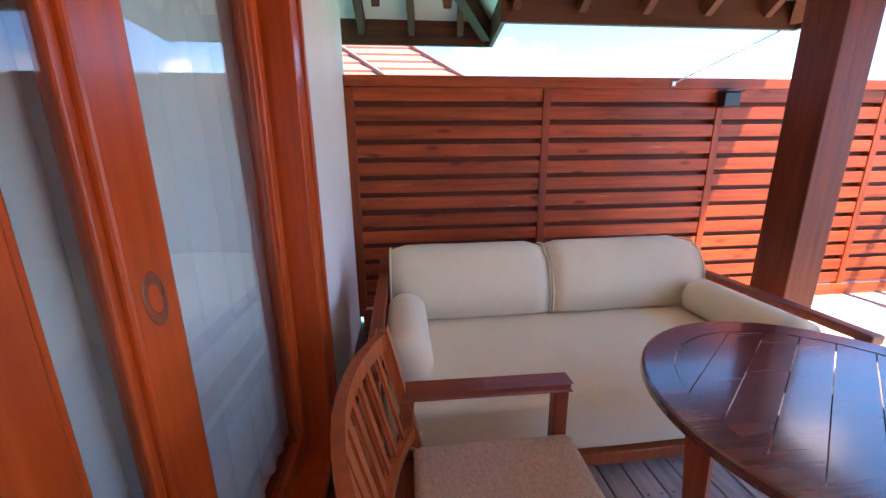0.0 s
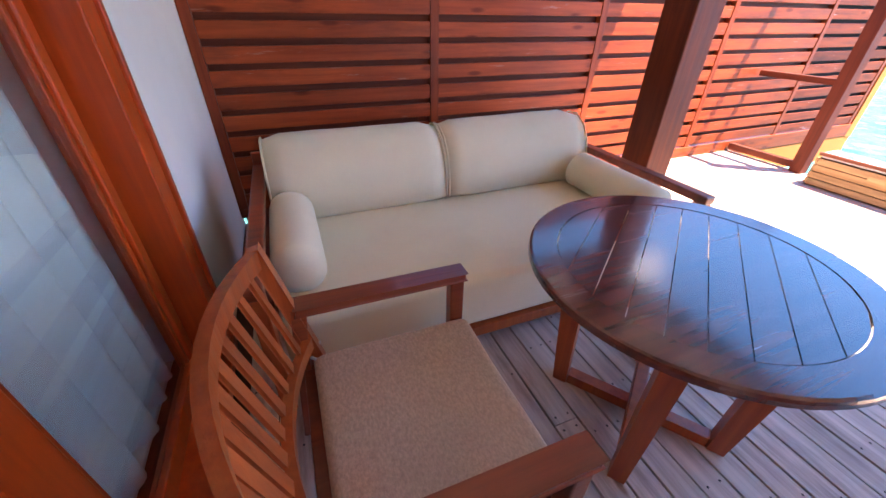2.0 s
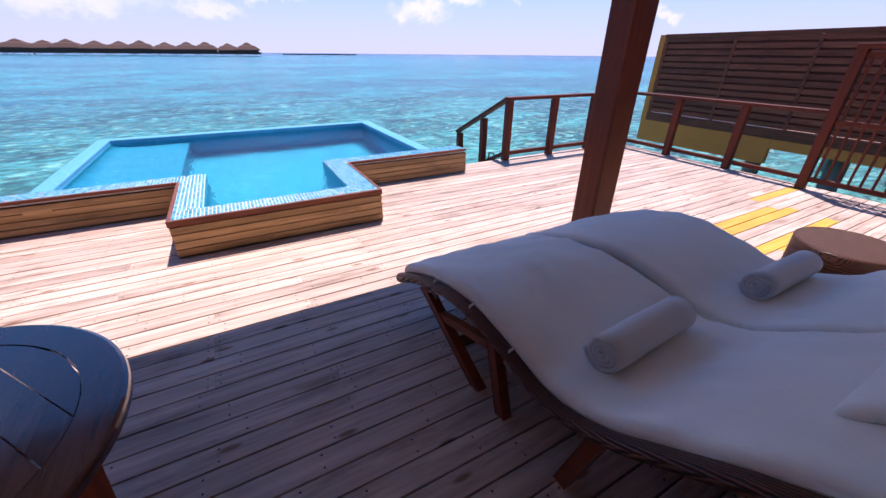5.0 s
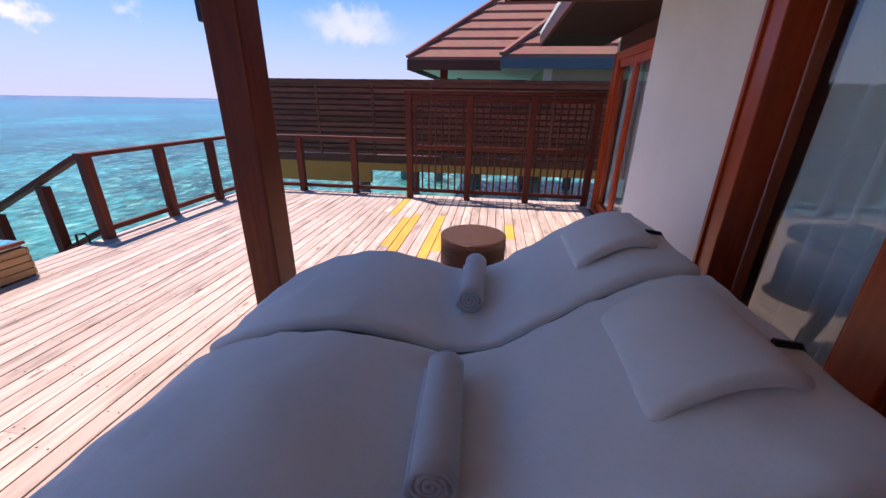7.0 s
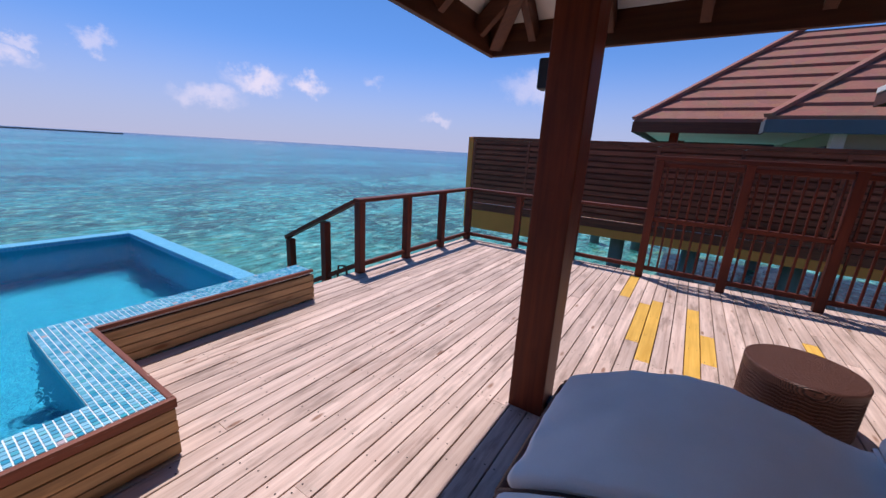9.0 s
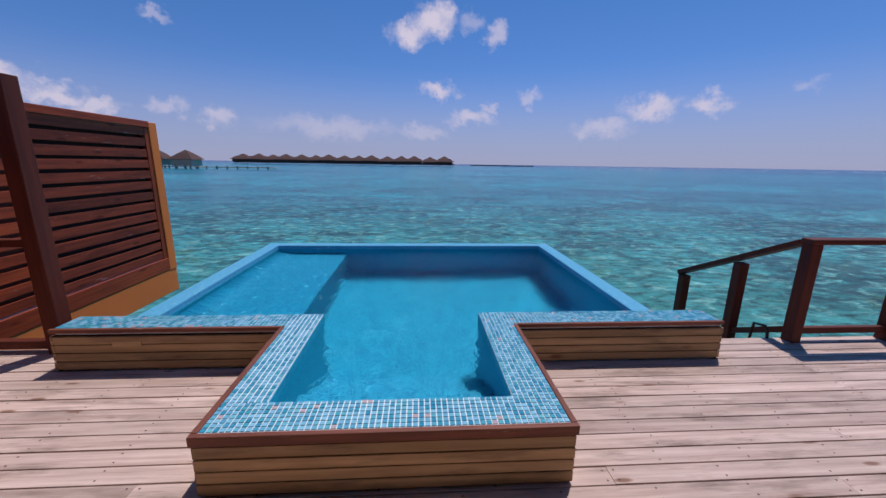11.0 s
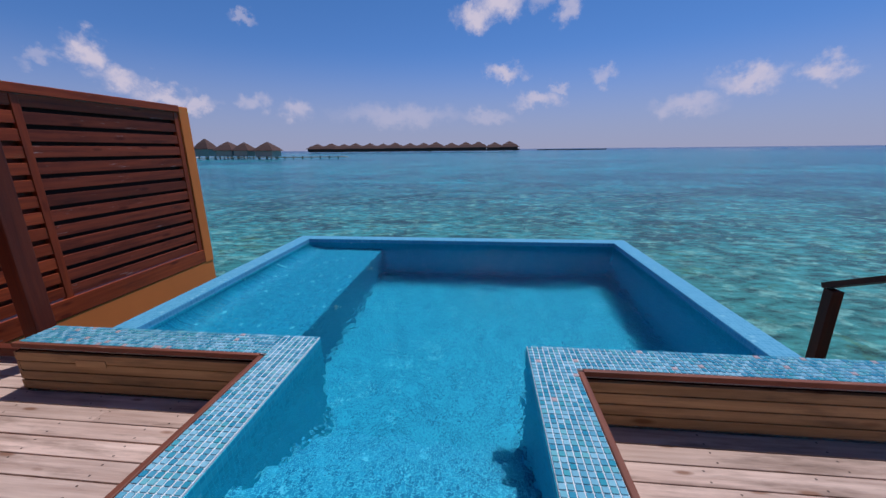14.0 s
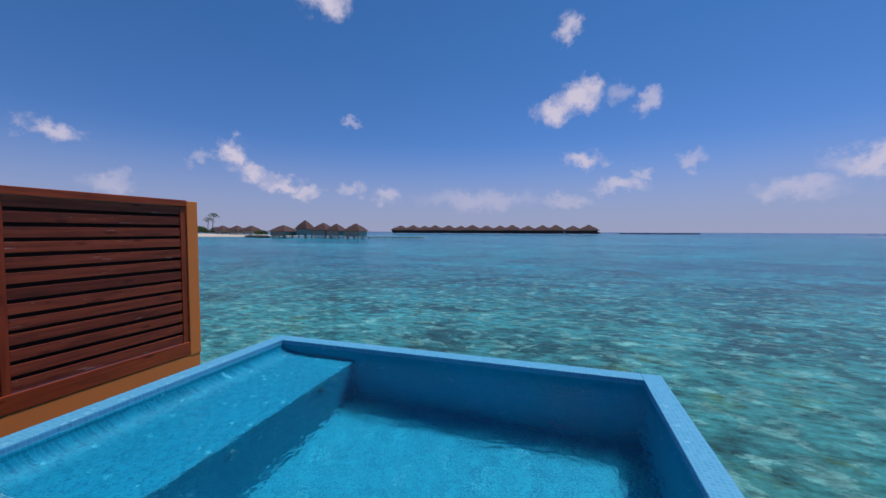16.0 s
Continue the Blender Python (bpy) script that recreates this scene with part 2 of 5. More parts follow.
DARK_Z = wood("dark_stained_posts", (0.11, 0.020, 0.007), (0.22, 0.043, 0.014), "z", 0.5, (0.04, 0.012, 0.008), 0.5, 0.3, 0.05)
DARK_X = wood("dark_stained_beams", (0.075, 0.026, 0.014), (0.15, 0.052, 0.026), "x", 0.5, spread=0.05)
DARK_Y = wood("dark_stained_rafters", (0.075, 0.026, 0.014), (0.15, 0.052, 0.026), "y", 0.5, spread=0.05)
OLD_Y = wood("weathered_red_slats", (0.20, 0.034, 0.018), (0.37, 0.076, 0.036), "y", 0.55, (0.05, 0.014, 0.010), 0.7, 0.6, 0.25, (0.45, 0.36, 0.33), 0.4)
DOOR = wood("varnished_door_timber", (0.42, 0.048, 0.005), (0.58, 0.078, 0.008), "z", 0.36, (0.15, 0.016, 0.003), 0.5, 0.3, 0.08, coat=0.1, relief=0.05)
KNOT = wood("dark_knot_timber", (0.14, 0.022, 0.006), (0.26, 0.045, 0.010), "z", 0.3, coat=0.6, relief=0.05)
TABLE = wood("varnished_table_timber", (0.065, 0.014, 0.009), (0.15, 0.034, 0.018), "y", 0.2, spread=0.12, coat=0.9)
CHAIR = wood("varnished_chair_timber", (0.16, 0.028, 0.010), (0.29, 0.058, 0.018), "y", 0.34, spread=0.1, coat=0.2)
CHAIR_Z = wood("varnished_slat_timber", (0.30, 0.050, 0.011), (0.50, 0.105, 0.022), "z", 0.36, spread=0.1, coat=0.1)
CAPWOOD_X = wood("worn_capping", (0.15, 0.046, 0.026), (0.30, 0.10, 0.056), "x", 0.5, (0.10, 0.03, 0.018), 0.6, 0.3, 0.08, (0.55, 0.42, 0.34), 0.6)
CAPWOOD_Y = wood("worn_capping_side", (0.15, 0.046, 0.026), (0.30, 0.10, 0.056), "y", 0.5, (0.10, 0.03, 0.018), 0.6, 0.3, 0.08, (0.55, 0.42, 0.34), 0.6)
WORN_Y = wood("sea_worn_red_slats", (0.13, 0.022, 0.009), (0.28, 0.052, 0.019), "y", 0.6, (0.016, 0.005, 0.004), 0.8, 0.7, 0.35, (0.42, 0.30, 0.27), 0.7)
# shade in the fence gaps, put into the back slats' red
SHADERED_Y = wood("shade_dark_red_slats", (0.10, 0.020, 0.009), (0.20, 0.042, 0.016), "y", 0.55, spread=0.1)
# near-black colour standing in for shade: fence gaps, cladding gaps, wing soffit
SHADE_Y = wood("shade_dark_timber", (0.016, 0.008, 0.006), (0.035, 0.016, 0.011), "y", 0.7, spread=0.1)
OCHRE = plaster("ochre_beam_paint", (0.90, 0.235, 0.045))
BROWN_X = wood("brown_red_rails", (0.09, 0.018, 0.009), (0.17, 0.035, 0.015), "x", 0.58, (0.05, 0.013, 0.008), 0.6, 0.4, 0.1, (0.4, 0.3, 0.26), 0.2)
BROWN_Y = wood("brown_red_side_rails", (0.09, 0.018, 0.009), (0.17, 0.035, 0.015), "y", 0.58, (0.05, 0.013, 0.008), 0.6, 0.4, 0.1, (0.4, 0.3, 0.26), 0.2)
BROWN_Z = wood("brown_red_posts", (0.09, 0.018, 0.009), (0.17, 0.035, 0.015), "z", 0.58, (0.05, 0.013, 0.008), 0.6, 0.4, 0.1)
WHITE = plaster("cream_wall_paint", (0.86, 0.81, 0.72))
SOFFIT = plaster("pale_soffit_board", (0.84, 0.80, 0.73))
SAGE = plaster("pale_villa_paint", (0.52, 0.45, 0.31))
PAVILION = plaster("pale_pavilion_paint", (0.36, 0.36, 0.31))
FASCIA = plaster("slate_grey_fascia_paint", (0.10, 0.12, 0.15))
CONCRETE = plaster("wet_concrete", (0.16, 0.19, 0.18), 20.0)
ROOM = plaster("room_paint", (0.62, 0.58, 0.52))
SOFA = cloth("sofa_canvas", (0.84, 0.70, 0.48), (0.76, 0.60, 0.38), 700, relief=0.3, mottling=0.15)
SEAT = cloth("woven_seat_fabric", (0.62, 0.43, 0.30), (0.52, 0.36, 0.26), 380, relief=0.35, mottling=0.85)
PAD = cloth("lounger_canvas", (0.86, 0.83, 0.77), (0.79, 0.75, 0.68), 700, relief=0.7, mottling=0.10)
TOWEL = cloth("towel_terry", (0.70, 0.67, 0.65), (0.62, 0.59, 0.57), 1400, relief=0.4, mottling=0.25)
CORD = cloth("white_cord", (0.75, 0.73, 0.70), (0.6, 0.58, 0.55))
CURTAIN = cloth("sheer_curtain", (0.90, 0.94, 0.93), (0.86, 0.91, 0.90), relief=0.1, mottling=0.05)
STEP = mosaic("step_mosaic", (0.001, 0.14, 0.26), (0.014, 0.27, 0.42), (0.08, 0.42, 0.56))
LEDGE = mosaic("ledge_mosaic", (0.001, 0.15, 0.26), (0.008, 0.235, 0.365), (0.02, 0.29, 0.42))
POOL = mosaic("pool_mosaic", (0.001, 0.115, 0.21), (0.014, 0.30, 0.43), (0.03, 0.36, 0.49), 0.038, 0.985)
LINING = mosaic("lining_mosaic", (0.002, 0.32, 0.46), (0.006, 0.41, 0.55), (0.010, 0.45, 0.59))
RIM = mosaic("rim_mosaic", (0.07, 0.36, 0.56), (0.11, 0.43, 0.63), (0.15, 0.48, 0.66))
TILE = tile_glaze("glazed_tile")
GROUT = plaster("white_grout", (0.80, 0.86, 0.88), 90.0)


def shingles():
    k = Nodes("red_roof_shingle")
    vec = k.place((1, 1, 1), False)
    cells = k.add("ShaderNodeTexVoronoi", _0=vec, _2=5.0)
    c = k.mix(k.noise(vec, 9.0, 5.0), (0.19, 0.072, 0.052), (0.36, 0.15, 0.105))
    c = k.mix(0.35, c, cells.outputs["Color"], "OVERLAY")
    c = k.mix(0.7, c, (0.27, 0.105, 0.075))
    return k.finish(c, 0.85, k.noise(vec, 25.0, 4.0), 0.6, 0.02)


def rattan():
    k = Nodes("brown_rattan")
    vec = k.place((1, 1, 1), False)
    wave = k.add("ShaderNodeTexWave", _0=vec, _1=55.0, _2=1.5, _3=2.0).outputs["Fac"]
    c = k.mix(k.ramp(wave, 0.2, 0.8), (0.042, 0.015, 0.010), (0.19, 0.075, 0.048))
    return k.finish(c, 0.5, wave, 0.8, 0.006)


def glass(name, tint, rough=0.0):
    k = Nodes(name)
    return k.finish(tint, rough, None, Transmission_Weight=1.0, IOR=1.45)


def pool_water():
    k = Nodes("pool_water")
    vec = k.place((1, 1, 1), False)
    n = k.math("ADD", k.noise(vec, 13.0, 3.0, 0.55), k.math("MULTIPLY", k.noise(vec, 3.5, 2.0), 0.8))
    bump = k.add("ShaderNodeBump")
    bump.inputs["Strength"].default_value, bump.inputs["Distance"].default_value = 0.5, 0.022
    k.l.new(n, bump.inputs["Height"])
    clear = k.n.new("ShaderNodeBsdfRefraction")
    clear.inputs["Color"].default_value = (0.42, 0.93, 1.0, 1)
    clear.inputs["IOR"].default_value = 1.33
    clear.inputs["Roughness"].default_value = 0.0
    gloss = k.n.new("ShaderNodeBsdfGlossy")
    gloss.inputs["Roughness"].default_value = 0.04
    fresnel = k.n.new("ShaderNodeFresnel")
    fresnel.inputs["IOR"].default_value = 1.33
    for node in (clear, gloss, fresnel):
        k.l.new(bump.outputs[0], node.inputs["Normal"])
    both = k.n.new("ShaderNodeMixShader")
    k.l.new(k.math("MULTIPLY", fresnel.outputs[0], 0.45), both.inputs[0])
    k.l.new(clear.outputs[0], both.inputs[1])
    k.l.new(gloss.outputs[0], both.inputs[2])
    k.l.new(both.outputs[0], k.n["Material Output"].inputs["Surface"])
    k.n.remove(k.b)
    return k.m


def lagoon():
    """Clear shallow sea: sand, coral heads and weed below, deeper blue past the reef, wind ripples on top."""
    k = Nodes("lagoon_water")
    vec = k.add("ShaderNodeTexCoord").outputs["Object"]
    parts = k.add("ShaderNodeSeparateXYZ", _0=vec).outputs
    sea = parts[1]

    def stretched(x, y):
        return k.add("ShaderNodeVectorMath", "MULTIPLY", _0=vec, _1=(x, y, 1)).outputs[0]

    # the bottom is seen through moving ripples
    push = k.add("ShaderNodeTexNoise", _0=stretched(1.0, 1.4), _2=2.2, _3=3.0, _4=0.6).outputs["Color"]
    push = k.add("ShaderNodeVectorMath", "SUBTRACT", _0=push, _1=(0.5, 0.5, 0.5)).outputs[0]
    push = k.add("ShaderNodeVectorMath", "MULTIPLY", _0=push, _1=(1.3, 0.9, 0.0)).outputs[0]
    bent = k.add("ShaderNodeVectorMath", "ADD", _0=vec, _1=push).outputs[0]
    patch = k.noise(bent, 0.16, 5.0, 0.6)
    coral = k.noise(bent, 0.55, 6.0, 0.68)
    heads = k.noise(bent, 1.7, 5.0, 0.65)
    band = k.noise(stretched(0.016, 0.05), 1.0, 5.0, 0.62)
    sand = k.mix(k.ramp(band, 0.38, 0.62), (0.010, 0.155, 0.225), (0.022, 0.31, 0.37))
    near = k.ramp(sea, 5.0, 34.0, 1.0, 0.0)
    c = k.mix(k.math("MULTIPLY", near, 0.75), sand, (0.050, 0.245, 0.195))
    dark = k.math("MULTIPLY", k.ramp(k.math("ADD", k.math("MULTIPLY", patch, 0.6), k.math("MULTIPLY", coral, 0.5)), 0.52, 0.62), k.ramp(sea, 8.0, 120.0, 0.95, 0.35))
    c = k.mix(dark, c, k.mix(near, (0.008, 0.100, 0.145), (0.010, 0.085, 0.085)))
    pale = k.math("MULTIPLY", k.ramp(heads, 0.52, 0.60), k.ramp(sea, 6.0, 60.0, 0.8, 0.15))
    c = k.mix(pale, c, (0.16, 0.42, 0.36))
    weed = k.math("MULTIPLY", k.ramp(k.noise(bent, 0.8, 5.0, 0.7), 0.58, 0.68), k.math("MULTIPLY", near, 0.7))
    c = k.mix(weed, c, (0.085, 0.180, 0.045))
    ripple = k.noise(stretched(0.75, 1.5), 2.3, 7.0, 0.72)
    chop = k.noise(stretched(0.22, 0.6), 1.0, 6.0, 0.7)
    # lit and dark sides of the wavelets, multiplied straight into the water colour
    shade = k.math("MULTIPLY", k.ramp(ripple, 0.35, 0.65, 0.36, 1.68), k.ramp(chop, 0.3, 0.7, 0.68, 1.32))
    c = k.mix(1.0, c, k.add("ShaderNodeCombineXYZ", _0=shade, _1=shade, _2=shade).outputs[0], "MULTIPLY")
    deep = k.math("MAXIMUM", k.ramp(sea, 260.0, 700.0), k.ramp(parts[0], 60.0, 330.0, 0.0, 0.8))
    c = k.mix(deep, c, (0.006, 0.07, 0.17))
    crest = k.noise(stretched(0.006, 0.03), 2.0, 5.0, 0.7)
    surf = k.math("MULTIPLY", k.ramp(crest, 0.60, 0.64), k.math("MULTIPLY", k.ramp(sea, 260.0, 300.0), k.ramp(parts[0], 130.0, 240.0)))
    c = k.mix(surf, c, (0.8, 0.85, 0.88))
    swell = k.noise(stretched(0.1, 0.3), 1.5, 4.0, 0.6)
    h = k.math("ADD", k.math("MULTIPLY", ripple, 0.09), k.math("MULTIPLY", swell, 0.4))
    return k.finish(c, 0.2, h, 0.8, 1.0, IOR=1.33, Specular_IOR_Level=0.13)


SHINGLE, RATTAN, SEA, WATER = shingles(), rattan(), lagoon(), pool_water()
GLASS = glass("window_glass", (0.93, 1.0, 0.985))
k = Nodes("black_plastic"); BLACK = k.finish((0.012, 0.014, 0.018), 0.4)
k = Nodes("nail_steel"); NAIL = k.finish((0.05, 0.035, 0.03), 0.6, None, Metallic=0.4)
k = Nodes("brushed_steel"); STEEL = k.finish((0.55, 0.55, 0.55), 0.3, k.noise(k.place((1, 1, 1)), 60.0), 0.1, 0.001, Metallic=1.0)
k = Nodes("thatch"); THATCH = k.finish(k.mix(k.noise(k.place((1, 1, 1), False), 1.2, 5.0), (0.065, 0.033, 0.027), (0.15, 0.080, 0.062)), 0.95)
k = Nodes("beach_sand"); SAND = k.finish(k.mix(k.noise(k.place((1, 1, 1), False), 0.3, 5.0), (0.62, 0.50, 0.36), (0.75, 0.64, 0.48)), 0.95)
k = Nodes("far_foliage"); LEAF = k.finish(k.mix(k.noise(k.place((1, 1, 1), False), 0.8, 5.0), (0.03, 0.07, 0.02), (0.09, 0.14, 0.03)), 0.8)
k = Nodes("palm_bark"); BARK = k.finish(k.mix(k.noise(k.place((1, 1, 1), False), 2.0, 5.0), (0.13, 0.10, 0.07), (0.25, 0.20, 0.14)), 0.9)
k = Nodes("reef_rock"); ROCK = k.finish(k.mix(k.noise(k.place((1, 1, 1), False), 0.6, 5.0), (0.05, 0.05, 0.05), (0.16, 0.14, 0.12)), 0.95)


# ---- building helpers ----
def mesh_of(name, bm, *materials, smooth=False):
    bmesh.ops.recalc_face_normals(bm, faces=bm.faces[:])
    me = bpy.data.meshes.new(name)
    bm.to_mesh(me)
    bm.free()
    for m in materials:
        me.materials.append(m)
    if smooth:
        me.polygons.foreach_set("use_smooth", [True] * len(me.polygons))
    return me


def thing(name, at, label, category, group=""):
    ob = new(name)
    ob.location = at
    ob.empty_display_size = 0.1
    return tagged(ob, label, category, group)


def part(name, bm, material, parent, label="", smooth=False):
    """One mesh, given in the world's metres, under a thing or a part."""
    ob = new(name, mesh_of(name, bm, material, smooth=smooth))
    ob.parent = parent
    if parent.parent is None:
        ob.matrix_parent_inverse = Matrix.Translation(-parent.location)
    return tagged(ob, label)


def piece(name, me, parent, at, turn=0.0):
    ob = new(name, me)
    ob.parent = parent
    ob.matrix_basis = Matrix.Translation(at) @ Matrix.Rotation(turn, 4, "Z")
    if parent.parent is None:
        ob.matrix_parent_inverse = Matrix.Translation(-parent.location)
    return ob


def setting(name, bm, material, smooth=False, label="", category=""):
    return tagged(new(name, mesh_of(name, bm, material, smooth=smooth)), label, category, "", "structure")


def bx(x0, x1, y0, y1, z0, z1, bevel=0.0, bm=None):
    bm = bm or bmesh.new()
    made = bmesh.ops.create_cube(bm, size=1)["verts"]
    for v in made:
        v.co = ((x0 + x1) / 2 + v.co.x * (x1 - x0), (y0 + y1) / 2 + v.co.y * (y1 - y0), (z0 + z1) / 2 + v.co.z * (z1 - z0))
    if bevel:
        edges = list({e for v in made for e in v.link_edges})
        bmesh.ops.bevel(bm, geom=edges, offset=bevel, segments=2, profile=0.5, affect="EDGES")
    return bm


def beam(p, q, wide, high, bevel=0.004, up=(0, 0, 1), bm=None):
    """A squared bar from p to q."""
    bm = bm or bmesh.new()
    p, q = Vector(p), Vector(q)
    d = (q - p).normalized()
    s = d.cross(Vector(up)).normalized()
    u = s.cross(d)
    made = bmesh.ops.create_cube(bm, size=1)["verts"]
    length = (q - p).length
    for v in made:
        v.co = (p + q) / 2 + d * v.co.x * length + s * v.co.y * wide + u * v.co.z * high
    if bevel:
        bmesh.ops.bevel(bm, geom=list({e for v in made for e in v.link_edges}), offset=bevel, segments=2, profile=0.5, affect="EDGES")
    return bm


def loft(rings, bm=None, closed=True):
    """A skin over rings of points, capped at both ends."""
    bm = bm or bmesh.new()
    rows = [[bm.verts.new(p) for p in ring] for ring in rings]
    n = len(rows[0])
    for a, b in zip(rows, rows[1:]):
        for i in range(n if closed else n - 1):
            j = (i + 1) % n
            bm.faces.new((a[i], a[j], b[j], b[i]))
    if closed:
        bm.faces.new(rows[0])
        bm.faces.new(list(reversed(rows[-1])))
    return bm


def tube(points, radius, sides=8, bm=None):
    rings = []
    pts = [Vector(p) for p in points]
    for i, p in enumerate(pts):
        d = (pts[min(i + 1, len(pts) - 1)] - pts[max(i - 1, 0)]).normalized()
        s = d.cross(Vector((0.13, 0.21, 1) if abs(d.z) < 0.95 else (1, 0.1, 0))).normalized()
        u = s.cross(d)
        r = radius[i] if isinstance(radius, (list, tuple)) else radius
        rings.append([p + (s * math.cos(a) + u * math.sin(a)) * r for a in (2 * math.pi * j / sides for j in range(sides))])
    return loft(rings, bm)


def round_rect(w, h, r, n=4):
    """Points round a rectangle of w by h with rounded corners, about its middle."""
    out = []
    for cx, cy, a0 in ((w / 2 - r, h / 2 - r, 0), (-w / 2 + r, h / 2 - r, 90), (-w / 2 + r, -h / 2 + r, 180), (w / 2 - r, -h / 2 + r, 270)):
        for i in range(n + 1):
            a = radians(a0 + 90 * i / n)
            out.append((cx + r * math.cos(a), cy + r * math.sin(a)))
    return out


def pad(stations, x0, x1, thick, r, sag=0.0, soft=0.04, crease=0.0):
    """An upholstered pad that follows stations (y, z of its top) between x0 and x1."""
    rings = []
    n = len(stations)
    for i, (y, z) in enumerate(stations):
        a, b = stations[max(i - 1, 0)], stations[min(i + 1, n - 1)]
        d = Vector((0, b[0] - a[0], b[1] - a[1])).normalized()
        u = Vector((0, -d.z, d.y))
        if u.z < 0:
            u = -u
        for shrink, push in (((0.55, 0.0), (0.85, soft * 0.35), (1.0, soft)) if i == 0 else ((1.0, -soft), (0.85, -soft * 0.35), (0.55, 0.0)) if i == n - 1 else ((1.0, 0.0),)):
            ring = []
            edge = round_rect(x1 - x0 - 2 * (1 - shrink) * r, thick * shrink, min(r, thick * shrink * 0.49), 3)
            span = [(edge[3][0] + (edge[4][0] - edge[3][0]) * j / 22, edge[3][1]) for j in range(1, 22)]
            for px, pz in edge[:4] + span + edge[4:]:
                bulge = 0.0
                if pz > 0:
                    bulge = 0.012 * noise.noise(Vector((px * 3, y * 3, x0 * 7))) + crease * (noise.noise(Vector((px * 6, y * 9, x0 * 5))) + 0.6 * noise.noise(Vector((px * 11, y * 21, x0 * 3)))) - sag * (1 - abs(2 * px / (x1 - x0)))
                ring.append(Vector(((x0 + x1) / 2 + px, y, z)) + d * push + u * (pz - thick / 2 + bulge))
            rings.append(ring)
    return loft(rings)


def curve(pts, n):
    """n + 1 points along a smooth line through pts (pairs)."""
    p = np.array(pts, float)
    s = np.concatenate([[0], np.cumsum(np.hypot(*np.diff(p, axis=0).T))])
    m = np.gradient(p, s, axis=0)
    out = []
    for q in np.linspace(0, s[-1], n + 1):
        i = min(max(int(np.searchsorted(s, q)) - 1, 0), len(s) - 2)
        h = s[i + 1] - s[i]
        t = (q - s[i]) / h
        out.append(tuple((2 * t**3 - 3 * t**2 + 1) * p[i] + (t**3 - 2 * t**2 + t) * h * m[i] + (3 * t**2 - 2 * t**3) * p[i + 1] + (t**3 - t**2) * h * m[i + 1]))
    return out


# ---- plan, in metres ----
WALL = -4.25            # front of the house
FENCE = -3.65           # face of the privacy fence
EAST = 6.46             # railing on the far side of the deck
SEA_Z = -1.7
EDGE = 1.52             # seaward edge of the deck

# ---- sea, deck bearers, house shell ----
bm = bmesh.new()
bmesh.ops.create_grid(bm, x_segments=4, y_segments=4, size=2400)
for v in bm.verts:
    v.co.z = SEA_Z
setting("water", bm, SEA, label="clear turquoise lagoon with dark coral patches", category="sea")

bm = bx(FENCE - 0.1, EAST + 0.05, WALL, -0.02, -0.20, -0.055)
bx(3.82, EAST + 0.05, WALL - 0.34, WALL, -0.20, -0.055, bm=bm)
bx(FENCE - 0.1, -0.95, -0.018, 1.15, -0.20, -0.055, bm=bm)
bx(0.97, EAST + 0.05, -0.018, 1.15, -0.20, -0.055, bm=bm)
bx(FENCE - 0.1, -2.66, 1.152, EDGE, -0.20, -0.055, bm=bm)
bx(2.76, EAST + 0.05, 1.152, EDGE, -0.20, -0.055, bm=bm)
floor = setting("floor", bm, DARK_X, label="weathered pale timber deck on bearers", category="deck")

bm = bx(FENCE - 0.1, -2.24, WALL - 0.2, WALL, -0.2, 2.6)
wall_l = setting("wall_west", bm, WHITE, label="cream painted plaster wall", category="wall")
bm = bx(2.32, 3.82, WALL - 0.2, WALL, -0.2, 2.6)
setting("wall_east", bm, WHITE, label="cream painted plaster wall beside the doors", category="wall")
bm = bx(-2.24, 2.32, WALL - 0.2, WALL, 2.32, 2.6)
setting("wall_lintel", bm, WHITE, label="cream painted plaster above the doors", category="wall")
bm = bmesh.new()
rows = []
for y in (WALL, WALL - 0.2):
    rows.append([bm.verts.new((x, y, z)) for x, z in ((-3.05, 2.602), (3.05, 2.602), (0.0, 5.0))])
bm.faces.new(rows[0]); bm.faces.new(list(reversed(rows[1])))
for i in range(3):
    bm.faces.new((rows[0][i], rows[0][(i + 1) % 3], rows[1][(i + 1) % 3], rows[1][i]))
setting("wall_gable", bm, WHITE, label="cream painted gable wall under the roof", category="wall")
setting("wall_transom", bx(3.822, 6.10, WALL - 0.46, WALL - 0.34, 2.22, 2.6), DARK_X, label="dark stained timber panel above the side doors", category="wall")
bm = bx(6.10, 6.18, WALL - 0.53, WALL - 0.33, -0.2, 2.6)
setting("wall_bathroom", bm, WHITE, label="cream painted wall of the side wing", category="wall")
bm = bx(FENCE - 0.1, 6.18, -9.2, -9.0, -0.2, 2.6)
bx(FENCE - 0.1, FENCE + 0.1, -9.0, WALL - 0.21, -0.2, 2.6, bm=bm)
bx(6.08, 6.18, -9.0, WALL - 0.54, -0.2, 2.6, bm=bm)
bx(3.1, 3.2, -9.0, WALL - 0.21, -0.2, 2.6, bm=bm)
setting("wall_rear", bm, ROOM, label="dim plaster walls inside the villa", category="wall")
setting("floor_room", bx(FENCE + 0.1, 6.08, -9.0, WALL - 0.002, -0.14, -0.01), DARK_X, label="dark timber floor inside the villa", category="floor")
setting("ceiling_room", bx(FENCE - 0.1, 6.18, -9.2, WALL - 0.21, 2.61, 2.7), ROOM, label="plain ceiling inside the villa", category="ceiling")


# ---- roofs ----
SLOPE, EAVE = 0.80, 2.60
